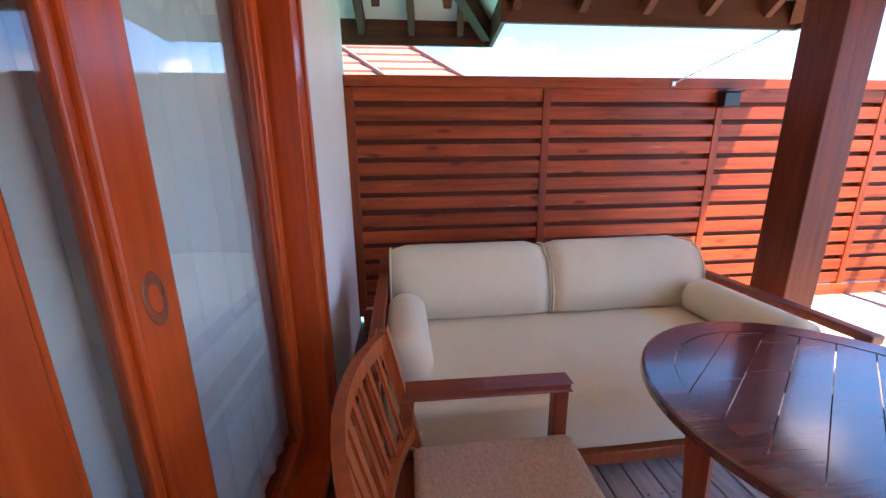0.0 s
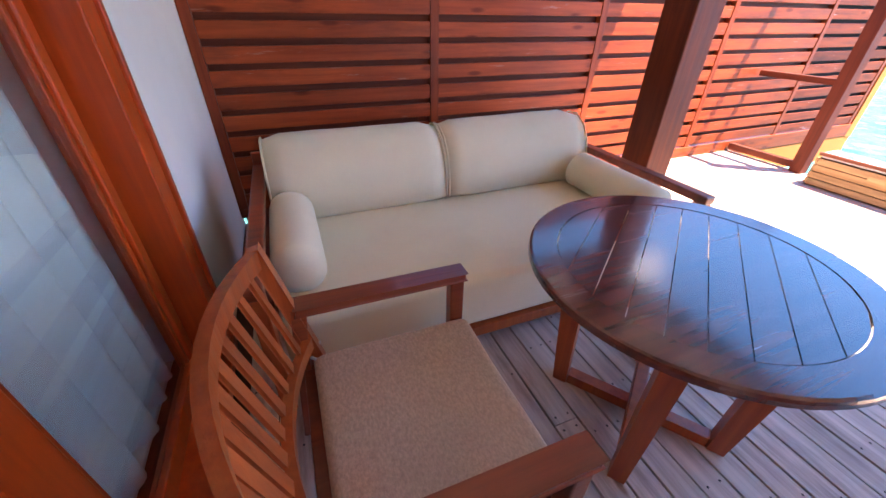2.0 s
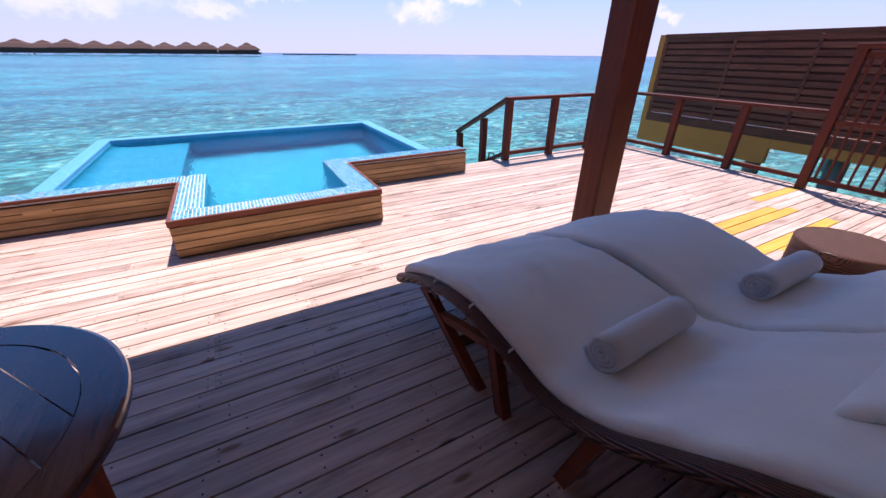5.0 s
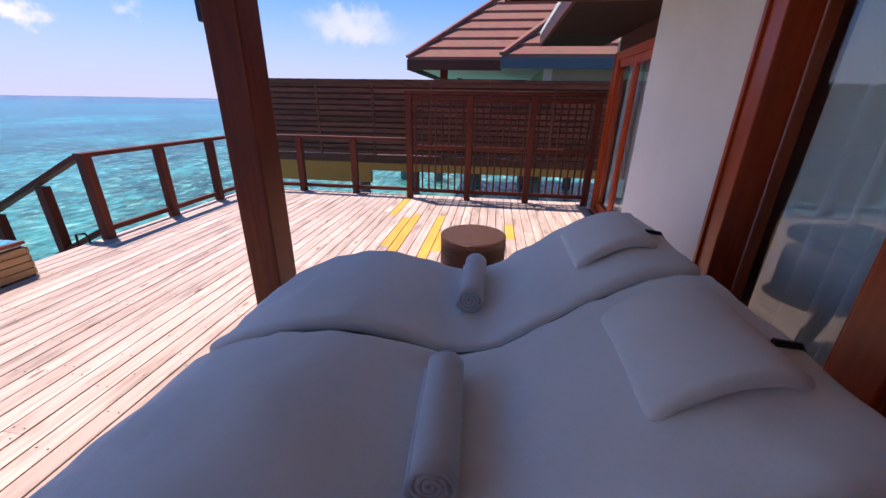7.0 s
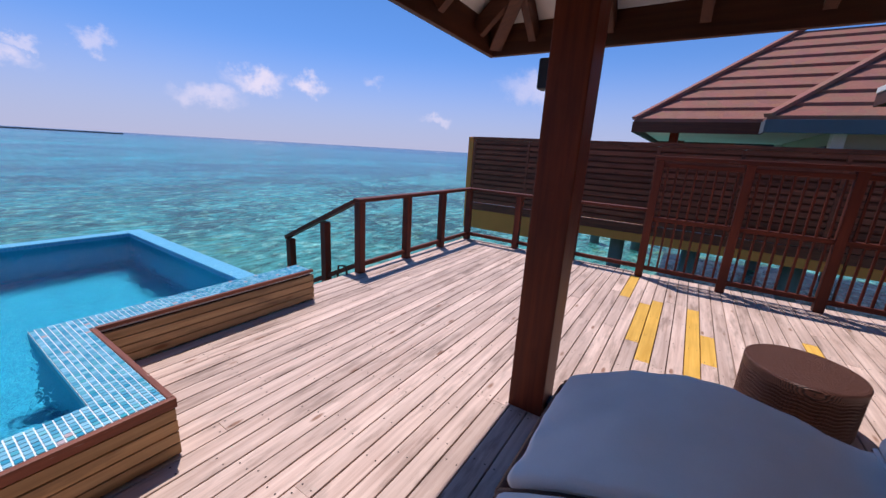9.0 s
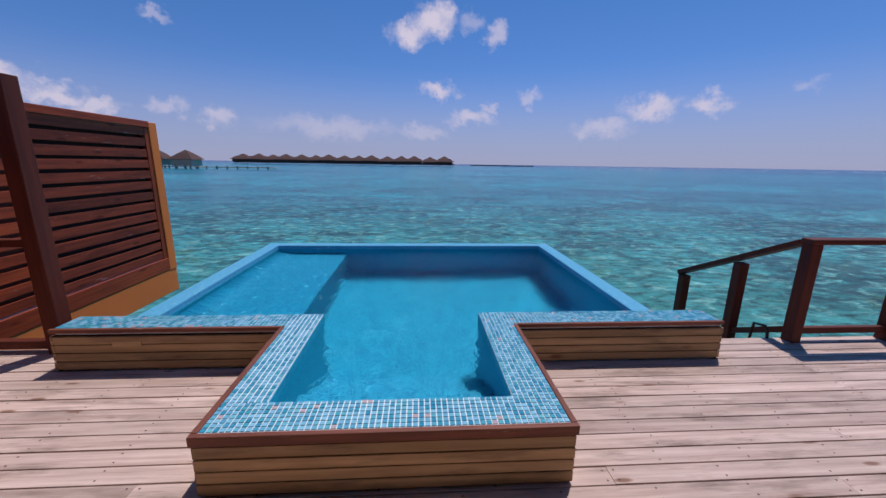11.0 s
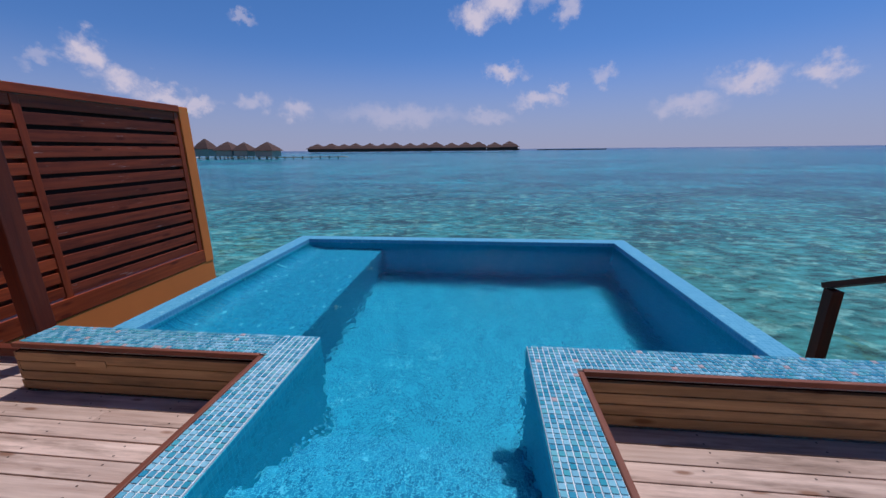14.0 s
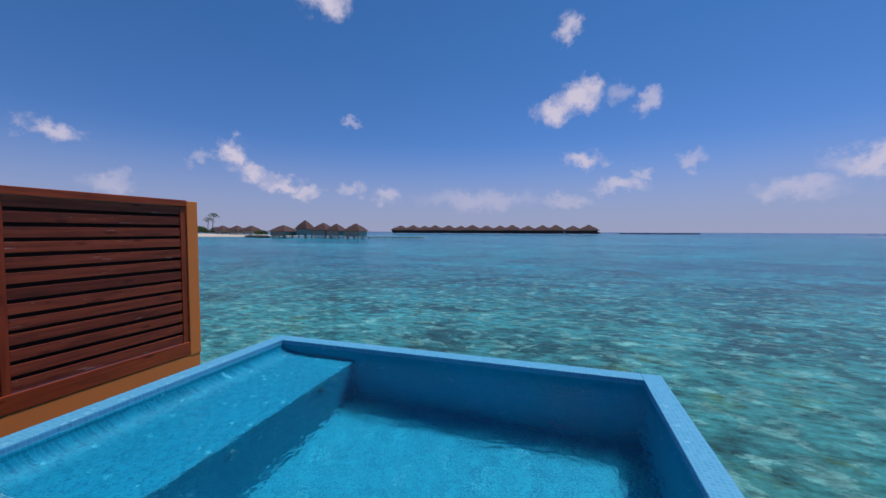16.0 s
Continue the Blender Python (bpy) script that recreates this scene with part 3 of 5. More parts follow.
PORCH, PFRONT, MAIN, MFRONT, MBACK = 3.16, -0.49, 3.82, -3.0, -11.0


def roof_planes(d0, d1, z0, z1):
    """The quads of the porch and the main roof between two insets from their eaves."""
    out = []
    if d1 <= PORCH:
        for s in (-1, 1):
            out.append([(s * (PORCH - d0), PFRONT - d0, z0), (s * (PORCH - d1), PFRONT - d1, z1), (s * (PORCH - d1), MFRONT - d1, z1), (s * (PORCH - d0), MFRONT - d0, z0)])
        out.append([(d0 - PORCH, PFRONT - d0, z0), (PORCH - d0, PFRONT - d0, z0), (PORCH - d1, PFRONT - d1, z1), (d1 - PORCH, PFRONT - d1, z1)])
    for s in (-1, 1):
        out.append([(s * (MAIN - d0), MFRONT - d0, z0), (s * (MAIN - d1), MFRONT - d1, z1), (s * (MAIN - d1), MBACK + d1, z1), (s * (MAIN - d0), MBACK + d0, z0)])
        i0, i1 = max(PORCH - d0, 0), max(PORCH - d1, 0)
        out.append([(s * (MAIN - d0), MFRONT - d0, z0), (s * i0, MFRONT - d0, z0), (s * i1, MFRONT - d1, z1), (s * (MAIN - d1), MFRONT - d1, z1)])
    out.append([(MAIN - d0, MBACK + d0, z0), (d0 - MAIN, MBACK + d0, z0), (d1 - MAIN, MBACK + d1, z1), (MAIN - d1, MBACK + d1, z1)])
    return out


def villa_roof(cx, label):
    roof = thing("villa_roof", (cx, -4.0, EAVE), label, "roof", "villa roofs")
    step = 0.3475
    for i in range(12):
        bm = bmesh.new()
        d0, d1 = i * step, min((i + 1) * step, MAIN - 0.002)
        for quad in roof_planes(d0, d1, EAVE + d0 * SLOPE + 0.075, EAVE + d1 * SLOPE + 0.012):
            low = [bm.verts.new((x + cx, y, z)) for x, y, z in quad]
            bm.faces.new(low)
            under = [bm.verts.new((x + cx, y, z - 0.08)) for x, y, z in quad]
            for a in range(4):
                b = (a + 1) % 4
                bm.faces.new((low[a], low[b], under[b], under[a]))
        bmesh.ops.remove_doubles(bm, verts=bm.verts[:], dist=0.0005)
        part("shingle_course", bm, SHINGLE, roof)
    for s in (-1, 1):
        top = PORCH * SLOPE + EAVE + 0.08
        part("hip_cap", beam((cx + s * PORCH, PFRONT, EAVE + 0.08), (cx, PFRONT - PORCH, top), 0.16, 0.07), SHINGLE, roof)
        part("hip_cap", beam((cx + s * MAIN, MFRONT, EAVE + 0.08), (cx, MFRONT - MAIN, MAIN * SLOPE + EAVE + 0.08), 0.16, 0.07), SHINGLE, roof)
        part("fascia", bx(cx + s * PORCH - 0.02, cx + s * PORCH + 0.02, MFRONT + 0.02, PFRONT - 0.022, 2.35, EAVE, 0.004), DARK_Y, roof)
        part("fascia", bx(cx + s * MAIN - 0.02, cx + s * MAIN + 0.02, MBACK, MFRONT - 0.022, 2.35, EAVE, 0.004), DARK_Y if cx == 0 else FASCIA, roof)
        part("fascia", bx(cx + min(s * PORCH, s * MAIN) - 0.02, cx + max(s * PORCH, s * MAIN) + 0.02, MFRONT - 0.02, MFRONT + 0.018, 2.35, EAVE, 0.004), DARK_X if cx == 0 else FASCIA, roof)
    part("fascia", bx(cx - PORCH - 0.02, cx + PORCH + 0.02, PFRONT - 0.02, PFRONT + 0.02, 2.35, EAVE, 0.004), DARK_X, roof)
    part("ridge_cap", beam((cx, PFRONT - PORCH + 0.1, PORCH * SLOPE + EAVE + 0.1), (cx, MFRONT - PORCH, PORCH * SLOPE + EAVE + 0.1), 0.18, 0.08), SHINGLE, roof)
    return roof


home = villa_roof(0.0, "red shingle hipped roof over the porch with dark rafters")
# rafters below the porch roof, square to each eave, and the hip rafters
for s in (-1, 1):
    part("hip_rafter", beam((s * (PORCH - 0.03), PFRONT - 0.03, 2.44), (s * 0.2, PFRONT - PORCH + 0.2, 2.44 + (PORCH - 0.2) * SLOPE), 0.09, 0.13), DARK_Y, home)
    part("hip_rafter", beam((s * (MAIN - 0.03), MFRONT - 0.03, 2.44), (s * 2.62, MFRONT - 1.2, 2.44 + 1.2 * SLOPE), 0.09, 0.13), DARK_Y, home)
    for i in range(9):
        y = PFRONT - 0.35 - 0.52 * i
        reach = min(PFRONT - y, PORCH - 0.15)
        if y > MFRONT - 1.1:
            part("rafter", beam((s * (PORCH - 0.03), y, 2.46), (s * (PORCH - reach), y, 2.46 + reach * SLOPE), 0.05, 0.11), DARK_X, home)
    for i in range(3):
        y = MFRONT - 0.3 - 0.45 * i
        reach = min(MFRONT - y, 1.2)
        part("rafter", beam((s * (MAIN - 0.03), y, 2.46), (s * (MAIN - reach), y, 2.46 + reach * SLOPE), 0.05, 0.11), DARK_X, home)
for i in range(12):
    x = -2.86 + 0.52 * i
    reach = min(PORCH - abs(x), PORCH - 0.15)
    part("rafter", beam((x, PFRONT - 0.03, 2.46), (x, PFRONT - reach, 2.46 + reach * SLOPE), 0.05, 0.11), DARK_Y, home)
bm = bmesh.new()
for quad in roof_planes(0.02, PORCH - 0.001, EAVE - 0.055 + 0.02 * SLOPE, EAVE - 0.055 + (PORCH - 0.001) * SLOPE):
    bm.faces.new([bm.verts.new(p) for p in quad])
setting("ceiling", bm, SOFFIT, label="pale boarded soffit between dark rafters", category="ceiling")
# the half over the fence is deeper and its eave a little higher
for ob in list(home.children) + [bpy.data.objects["ceiling"]]:
    for v in ob.data.vertices:
        if v.co.x < 0:
            v.co.z -= 0.032 * v.co.x
            if v.co.x < -3.3:
                v.co.y += 0.16 * (-3.3 - v.co.x)
            v.co.x *= 1.127
# side wing's roof: eave along the deck at a step behind the porch
wing = thing("wing_roof", (6.0, -4.5, EAVE), "dark eave and shingle roof over the side wing", "roof")
bm = bmesh.new()
top = [(MAIN + 0.05, -3.6, EAVE), (6.9, -3.6, EAVE), (3.9, -6.6, EAVE + 3 * SLOPE), (0.9, -6.6, EAVE + 3 * SLOPE)]
a = [bm.verts.new((x, y, z + 0.03)) for x, y, z in top]
b = [bm.verts.new((x, y, z - 0.02)) for x, y, z in top]
bm.faces.new(a); bm.faces.new(b)
for i in range(4):
    bm.faces.new((a[i], a[(i + 1) % 4], b[(i + 1) % 4], b[i]))
part("covering", bm, SHINGLE, wing)
part("fascia", bx(MAIN + 0.03, 6.92, -3.62, -3.58, 2.40, 2.548, 0.004), DARK_X, wing)
part("edge_strip", bx(MAIN + 0.03, 6.92, -3.625, -3.57, 2.55, EAVE + 0.01, 0.004), SOFFIT, wing, "pale painted drip edge")
# near-black colour takes the place of the shade under this eave
part("soffit", bx(MAIN + 0.03, 6.90, -4.56, -3.622, 2.40, 2.43), SHADE_Y, wing)
for i in range(5):
    x = 4.3 + 0.55 * i
    part("rafter", beam((x, -3.63, 2.47), (x, -4.6, 2.47 + 0.8 * 0.82), 0.05, 0.10), DARK_Y, wing)

# ---- porch posts, with the small dark lamp on one ----
for s in (-1, 1):
    post = thing("porch_post", (s * 2.50, -1.345, 0), "square dark red stained timber porch post", "post", "porch posts")
    part("shaft", bx(s * 2.50 - 0.12, s * 2.50 + 0.12, -1.46, -1.235, 0.0, 2.93, 0.008), DARK_Z, post)
    part("bracket", bx(s * 2.50 - 0.05, s * 2.50 + 0.05, -1.49, -1.462, 0.0, 0.07, 0.004), BLACK, post, "small black metal base bracket")
sl = thing("wall_lamp", (2.52, -1.17, 2.0), "small black lamp fixed to the porch post", "lamp")
part("housing", bx(2.43, 2.51, -1.233, -1.165, 1.98, 2.14, 0.008), BLACK, sl)
part("arm", bx(2.511, 2.55, -1.233, -1.205, 2.04, 2.08, 0.004), BLACK, sl)


# ---- doors ----
def glazed_door(name, x0, x1, front, stiles, top, label, set_back=0.12):
    d = thing(name, ((x0 + x1) / 2, front, 0), label, "door")
    d["kind"] = "structure"
    deep = set_back + 0.07
    for s, x in ((1, x0), (-1, x1)):
        part("jamb", bx(min(x, x + s * 0.12), max(x, x + s * 0.12), front - deep, front + 0.02, 0.0, top, 0.006), DOOR, d)
        part("architrave", bx(min(x, x - s * 0.03), max(x, x - s * 0.03), front - 0.02, front + 0.035, 0.0, top + 0.1, 0.006), DOOR, d)
        part("bead", bx(min(x + s * 0.12, x + s * 0.15), max(x + s * 0.12, x + s * 0.15), front - deep, front - set_back - 0.01, 0.0, top, 0.006), DOOR, d)
    part("head", bx(x0, x1, front - deep, front + 0.02, top, top + 0.1, 0.006), DOOR, d)
    part("sill", bx(x0 + 0.002, x1 - 0.002, front - deep, front + 0.04, 0.0, 0.06, 0.006), DOOR, d)
    glass_at = front - set_back
    cuts = [x0 + 0.15] + [v for c, w in stiles for v in (c - w / 2, c + w / 2)] + [x1 - 0.15]
    for c, w in stiles:
        st = part("stile", bx(c - w / 2, c + w / 2, front - set_back - 0.03, front - set_back + 0.03, 0.06, top, 0.008), DOOR, d)
        part("bead", bx(c + w / 2, c + w / 2 + 0.025, front - set_back - 0.02, front - set_back + 0.015, 0.06, top, 0.005), DOOR, st)
        part("bead", bx(c - w / 2 - 0.025, c - w / 2, front - set_back - 0.02, front - set_back + 0.015, 0.06, top, 0.005), DOOR, st)
    for a, b in zip(cuts[0::2], cuts[1::2]):
        p = part("pane", bx(a, b, glass_at - 0.004, glass_at + 0.004, 0.16, top - 0.1), GLASS, d, "clear greenish glass pane")
        p.visible_shadow = False
        part("rail", bx(a, b, front - set_back - 0.02, front - set_back + 0.03, 0.06, 0.16, 0.006), DOOR, d)
        part("rail", bx(a, b, front - set_back - 0.02, front - set_back + 0.03, top - 0.1, top, 0.006), DOOR, d)
    return d


entrance = glazed_door("door_1", -2.24, 2.32, WALL, [(-2.06, 0.06), (-1.22, 0.145), (-0.85, 0.24), (0.0, 0.2), (0.92, 0.2), (1.38, 0.2)], 2.22, "glossy orange-red timber glazed sliding doors")
bm = bmesh.new()
rings = []
for f, dy in ((1.0, 0.0), (0.92, 0.0012), (0.6, 0.0012), (0.52, 0.0)):
    rings.append([bm.verts.new((-1.215 + 0.036 * f * math.cos(a) + 0.006 * math.sin(a), WALL - 0.0895 + dy, 1.19 + 0.062 * f * math.sin(a))) for a in (2 * math.pi * i / 28 for i in range(28))])
for a, b in zip(rings, rings[1:]):
    for i in range(28):
        bm.faces.new((a[i], a[(i + 1) % 28], b[(i + 1) % 28], b[i]))
part("knot", bm, KNOT, entrance, "dark oval knot in the timber")
glazed_door("door_2", 3.84, 6.09, WALL - 0.33, [(4.58, 0.11), (5.33, 0.11)], 2.12, "red timber folding glazed doors of the side wing", 0.035)


def curtain(x0, x1, y, top, seed):
    rnd = random.Random(seed)
    pts, x, i, phase = [], x0, 0, rnd.uniform(0, 6)
    while x < x1:
        pts.append((x, y + 0.075 * abs(math.sin(0.5 * phase)) - 0.035))
        x += 0.012
        phase += 0.012 * 2 * math.pi / (0.15 + 0.04 * math.sin(i * 0.11 + seed))
        i += 1
    bm = bmesh.new()
    rows = []
    for z in (0.09, 0.6, 1.2, 1.8, top):
        wide = 1.0 + 0.02 * (top - z)
        rows.append([bm.verts.new(((x - (x0 + x1) / 2) * wide + (x0 + x1) / 2, y + (yy - y) * (1.25 - 0.2 * z), z)) for x, yy in pts])
    for a, b in zip(rows, rows[1:]):
        for i in range(len(a) - 1):
            bm.faces.new((a[i], a[i + 1], b[i + 1], b[i]))
    c = thing("curtain", ((x0 + x1) / 2, y, 0), "pale sheer pleated curtain hanging behind the glass", "curtain", "sheer curtains")
    part("cloth", bm, CURTAIN, c, smooth=True)
    part("hem", bx(x0, x1, y - 0.03, y + 0.03, 0.075, 0.10, 0.008), CURTAIN, c)
    part("rod", beam((x0, y, top + 0.02), (x1, y, top + 0.02), 0.025, 0.025), STEEL, c)


curtain(-2.17, -1.02, WALL - 0.245, 2.22, 3)
curtain(0.9, 2.16, WALL - 0.25, 2.22, 4)
curtain(4.02, 5.02, WALL - 0.49, 2.1, 5)
curtain(5.10, 5.98, WALL - 0.49, 2.1, 7)


# ---- slatted privacy fences ----
def slat_fence(name, x, face, y0, posts, z0, z1, slat_m, post_m, label, beam_z, beams, worn_from=None):
    """face: +1 when the boards' good side looks towards +x."""
    f = thing(name, (x, (y0 + posts[-1]) / 2, z0), label, "fence", "privacy fences")
    ends = [y0] + list(posts)
    pitch, high = 0.147, 0.104
    count = int((z1 - 0.10 - z0) / pitch)
    made = {}
    for a, b in zip(ends, ends[1:]):
        span = round(b - a - 0.07, 3)
        if span not in made:
            made[span] = mesh_of("slat", bx(-0.011, 0.011, -span / 2, span / 2, -high / 2, high / 2, 0.003), slat_m)
            made[-span] = mesh_of("slat", bx(-0.011, 0.011, -span / 2 - 0.03, span / 2 + 0.03, -high / 2, high / 2, 0.003), SHADERED_Y)
        # back slats are coloured darker to paint the shade between the boards
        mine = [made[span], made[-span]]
        if worn_from is not None and a > worn_from:
            mine = [mesh_of("slat", bx(-0.011, 0.011, -span / 2, span / 2, -high / 2, high / 2, 0.003), WORN_Y), mesh_of("slat", bx(-0.011, 0.011, -span / 2 - 0.03, span / 2 + 0.03, -high / 2, high / 2, 0.003), SHADE_Y)]
        for i in range(count):
            z = z1 - 0.139 - i * pitch
            piece("slat", mine[0], f, (x - face * (0.016 + random.uniform(0, 0.003)), (a + b) / 2, z + random.uniform(-0.003, 0.003)))
            if i < count - 1:
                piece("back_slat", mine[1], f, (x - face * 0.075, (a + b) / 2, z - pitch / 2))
    for y in ends:
        part("upright", bx(min(x, x - face * 0.06), max(x, x - face * 0.06), y - 0.034, y + 0.034, z0, z1 - 0.09, 0.004), post_m, f)
    part("cap_rail", bx(min(x + face * 0.02, x - face * 0.1), max(x + face * 0.02, x - face * 0.1), ends[0] - 0.035, ends[-1] + 0.05, z1 - 0.085, z1, 0.006), slat_m, f)
    part("bottom_rail", bx(min(x + face * 0.012, x - face * 0.1), max(x + face * 0.012, x - face * 0.1), ends[0], ends[-1] + 0.05, z0 - 0.1, z1 - 0.207 - (count - 1) * pitch, 0.005), slat_m, f)
    part("end_board", bx(min(x + face * 0.012, x - face * 0.13), max(x + face * 0.012, x - face * 0.13), ends[-1] + 0.051, ends[-1] + 0.21, z0 - 0.12, z1 - 0.01, 0.006), OCHRE, f, "ochre painted end board")
    for a, b, low in ((beams, max(beams, 0.55), -0.32), (max(beams, 0.552), ends[-1] + 0.20, beam_z)):
        if b > a:
            part("ochre_beam", bx(min(x + face * 0.006, x - face * 0.16), max(x + face * 0.006, x - face * 0.16), a, b, low, z0 - 0.105, 0.006), OCHRE, f, "ochre painted carrying beam")
    return f


slat_fence("privacy_fence", FENCE, 1, -4.214, (-2.58, -0.98, 0.70, 2.36, 4.12), 0.04, 2.09, RED_Y, RED_Z, "red stained slatted timber privacy fence along the deck", -0.42, 1.55, 2.0)
slat_fence("privacy_fence", 10.6, -1, -7.6, (-6.0, -4.4, -2.8, -1.2, 0.4, 2.0, 3.72), 0.0, 2.09, OLD_Y, OLD_Y, "weathered dark red slatted fence of the neighbouring villa", -0.68, -7.6)

lampbox = thing("fence_lamp", (FENCE + 0.04, -0.95, 1.9), "small black box lamp on top of a fence upright", "lamp")
part("housing", bx(FENCE + 0.002, FENCE + 0.09, -1.03, -0.88, 1.85, 1.97, 0.01), BLACK, lampbox)
part("shade", bx(FENCE + 0.002, FENCE + 0.11, -1.04, -0.87, 1.97, 1.985, 0.004), BLACK, lampbox)

stay = thing("steel_stay", (-3.6, -1.0, 2.26), "thin steel stay cable from the eave to the fence", "cable")
part("wire", tube([(FENCE + 0.02, -1.48, 2.04), (FENCE + 0.05, -1.0, 2.265), (-3.56, -0.51, 2.50)], 0.006, 6), STEEL, stay)
part("eye_bolt", bx(FENCE + 0.005, FENCE + 0.035, -1.50, -1.46, 2.02, 2.06, 0.006), STEEL, stay)

# barrier between the fence and the end of the pool wall
bar = thing("barrier_frame", (-3.2, 1.55, 0), "dark red timber barrier frame beside the pool wall", "barrier")
part("post", bx(-2.88, -2.76, 1.42, 1.55, 0.0, 2.15, 0.006), BROWN_Z, bar)
for z, h in ((2.10, 0.09), (0.925, 0.06), (0.07, 0.07)):
    part("crossbar", bx(FENCE + 0.025, -2.882, 1.45, 1.52, z - h / 2, z + h / 2, 0.005), BROWN_X, bar)


# ---- railing round the deck, with the screen and the stair rail ----
rail = thing("deck_railing", (5.0, 1.45, 0), "dark red timber deck railing with square posts", "railing")
for x in (3.64, 4.60, 5.54, EAST):
    part("post", bx(x - 0.05, x + 0.05, 1.40, 1.50, 0.0, 0.93, 0.005), BROWN_Z, rail)
part("post", bx(EAST - 0.05, EAST + 0.05, -0.60, -0.50, 0.0, 0.93, 0.005), BROWN_Z, rail)
part("post", bx(EAST - 0.05, EAST + 0.05, 0.40, 0.50, 0.0, 0.93, 0.005), BROWN_Z, rail)
part("handrail", bx(3.58, EAST + 0.06, 1.39, 1.51, 0.932, 0.98, 0.008), BROWN_X, rail)
part("handrail", bx(EAST - 0.06, EAST + 0.06, -1.54, 1.388, 0.932, 0.98, 0.008), BROWN_Y, rail)
for a, b in ((3.69, 4.55), (4.65, 5.49), (5.59, EAST - 0.05)):
    part("lower_rail", bx(a, b, 1.425, 1.475, 0.08, 0.14, 0.005), BROWN_X, rail)
for a, b in ((-1.53, -0.60), (-0.50, 0.40), (0.50, 1.40)):
    part("lower_rail", bx(EAST - 0.025, EAST + 0.025, a, b, 0.08, 0.14, 0.005), BROWN_Y, rail)

stair = thing("stair_rail", (3.64, 2.2, -0.6), "dark red timber rail descending to the sea", "railing")
for y, z in ((2.12, 0.58), (2.92, 0.20)):
    part("post", bx(3.59, 3.69, y - 0.05, y + 0.05, -1.0, z, 0.005), BROWN_Z, stair)
part("handrail", beam((3.64, 1.53, 0.93), (3.64, 3.0, 0.215), 0.10, 0.05), BROWN_Y, stair)
part("lower_rail", beam((3.64, 1.53, 0.08), (3.64, 2.95, -0.62), 0.05, 0.06), BROWN_Y, stair)
steps = thing("sea_stair", (3.2, 2.2, -0.8), "weathered timber steps down to the sea", "stairs")
for i in range(8):
    part("tread", bx(2.78, 3.58, EDGE + 0.01 + 0.25 * i, EDGE + 0.25 + 0.25 * i, -0.22 - 0.18 * i, -0.18 - 0.18 * i, 0.004), CLAD, steps)
for x in (2.76, 3.57):
    part("stringer", beam((x, EDGE, -0.2), (x, EDGE + 2.05, -1.7), 0.04, 0.2), CLAD_Y, steps)
grip = thing("sea_ladder_grip", (3.4, 1.7, 0), "small dark bent steel grab bar at the stair head", "grab bar")
part("bar", tube([(3.46, 1.50, -0.05), (3.46, 1.51, 0.08), (3.46, 1.54, 0.11), (3.46, 1.66, 0.09), (3.46, 1.69, -0.2)], 0.013, 8), NAIL, grip, smooth=True)

screen = thing("slat_screen", (EAST - 0.15, -3.0, 0), "tall dark red timber baluster screen by the side wing", "screen")
SX = EAST - 0.16
stops = (-1.58, -2.56, -3.53, -4.48)
for y in stops:
    part("post", bx(SX - 0.05, SX + 0.05, y - 0.05, y + 0.05, 0.0, 1.66, 0.005), BROWN_Z, screen)
part("top_rail", bx(SX - 0.06, SX + 0.06, -4.55, -1.52, 1.662, 1.72, 0.006), BROWN_Y, screen)
for a, b in zip(stops[1:], stops):
    for z in (0.14, 0.86, 1.60):
        part("cross_rail", bx(SX - 0.025, SX + 0.025, a + 0.05, b - 0.05, z - 0.03, z + 0.03, 0.004), BROWN_Y, screen)
    for i in range(8):
        y = a + 0.05 + (b - a - 0.1) * (i + 0.5) / 8
        part("baluster", bx(SX - 0.013, SX + 0.013, y - 0.013, y + 0.013, 0.172, 1.568, 0.003), BROWN_Z, screen)

# ---- plunge pool ----
TOP = 0.34
pool = thing("plunge_pool", (0.05, 2.0, 0), "raised plunge pool in pale blue mosaic with timber cladding", "pool")
NX0, NX1, NIN0, NIN1, NF = -0.875, 0.905, -0.645, 0.665, 0.222
W0, W1, WY, IY = -2.555, 2.655, 1.175, 1.40
L0, L1, R0, R1, F0, F1 = -2.13, -1.955, 2.03, 2.205, 4.04, 4.215
FLOOR, SHELF = -0.85, 0.05
TZ = TOP - 0.004
part("front_wall", bx(NX0, NX1, -0.005, NF, -0.1, TZ), GROUT, pool)
part("neck_wall", bx(NX0, NIN0, NF, IY, -1.0, TZ), GROUT, pool)
part("neck_wall", bx(NIN1, NX1, NF, IY, -1.0, TZ), GROUT, pool)
part("wing_wall", bx(W0, NX0, WY, IY, -0.4, TZ), GROUT, pool)
part("wing_wall", bx(NX1, W1, WY, IY, -0.4, TZ), GROUT, pool)
part("lining", bx(NIN0, NIN1, NF, NF + 0.004, FLOOR, TZ - 0.01), LINING, pool)
part("lining", bx(NIN0, NIN0 + 0.004, NF + 0.004, IY, FLOOR, TZ - 0.01), LINING, pool)
part("lining", bx(NIN1 - 0.004, NIN1, NF + 0.004, IY, FLOOR, TZ - 0.01), LINING, pool)
part("lining", bx(L1, NIN0 + 0.004, IY, IY + 0.004, FLOOR, TZ - 0.01), LINING, pool)
part("lining", bx(NIN1 - 0.004, R0, IY, IY + 0.004, FLOOR, TZ - 0.01), LINING, pool)
part("rim_wall", bx(L0, L1, IY, F1, -1.2, TOP, 0.008), RIM, pool)
part("rim_wall", bx(R0, R1, IY, F1, -1.2, TOP, 0.008), RIM, pool)
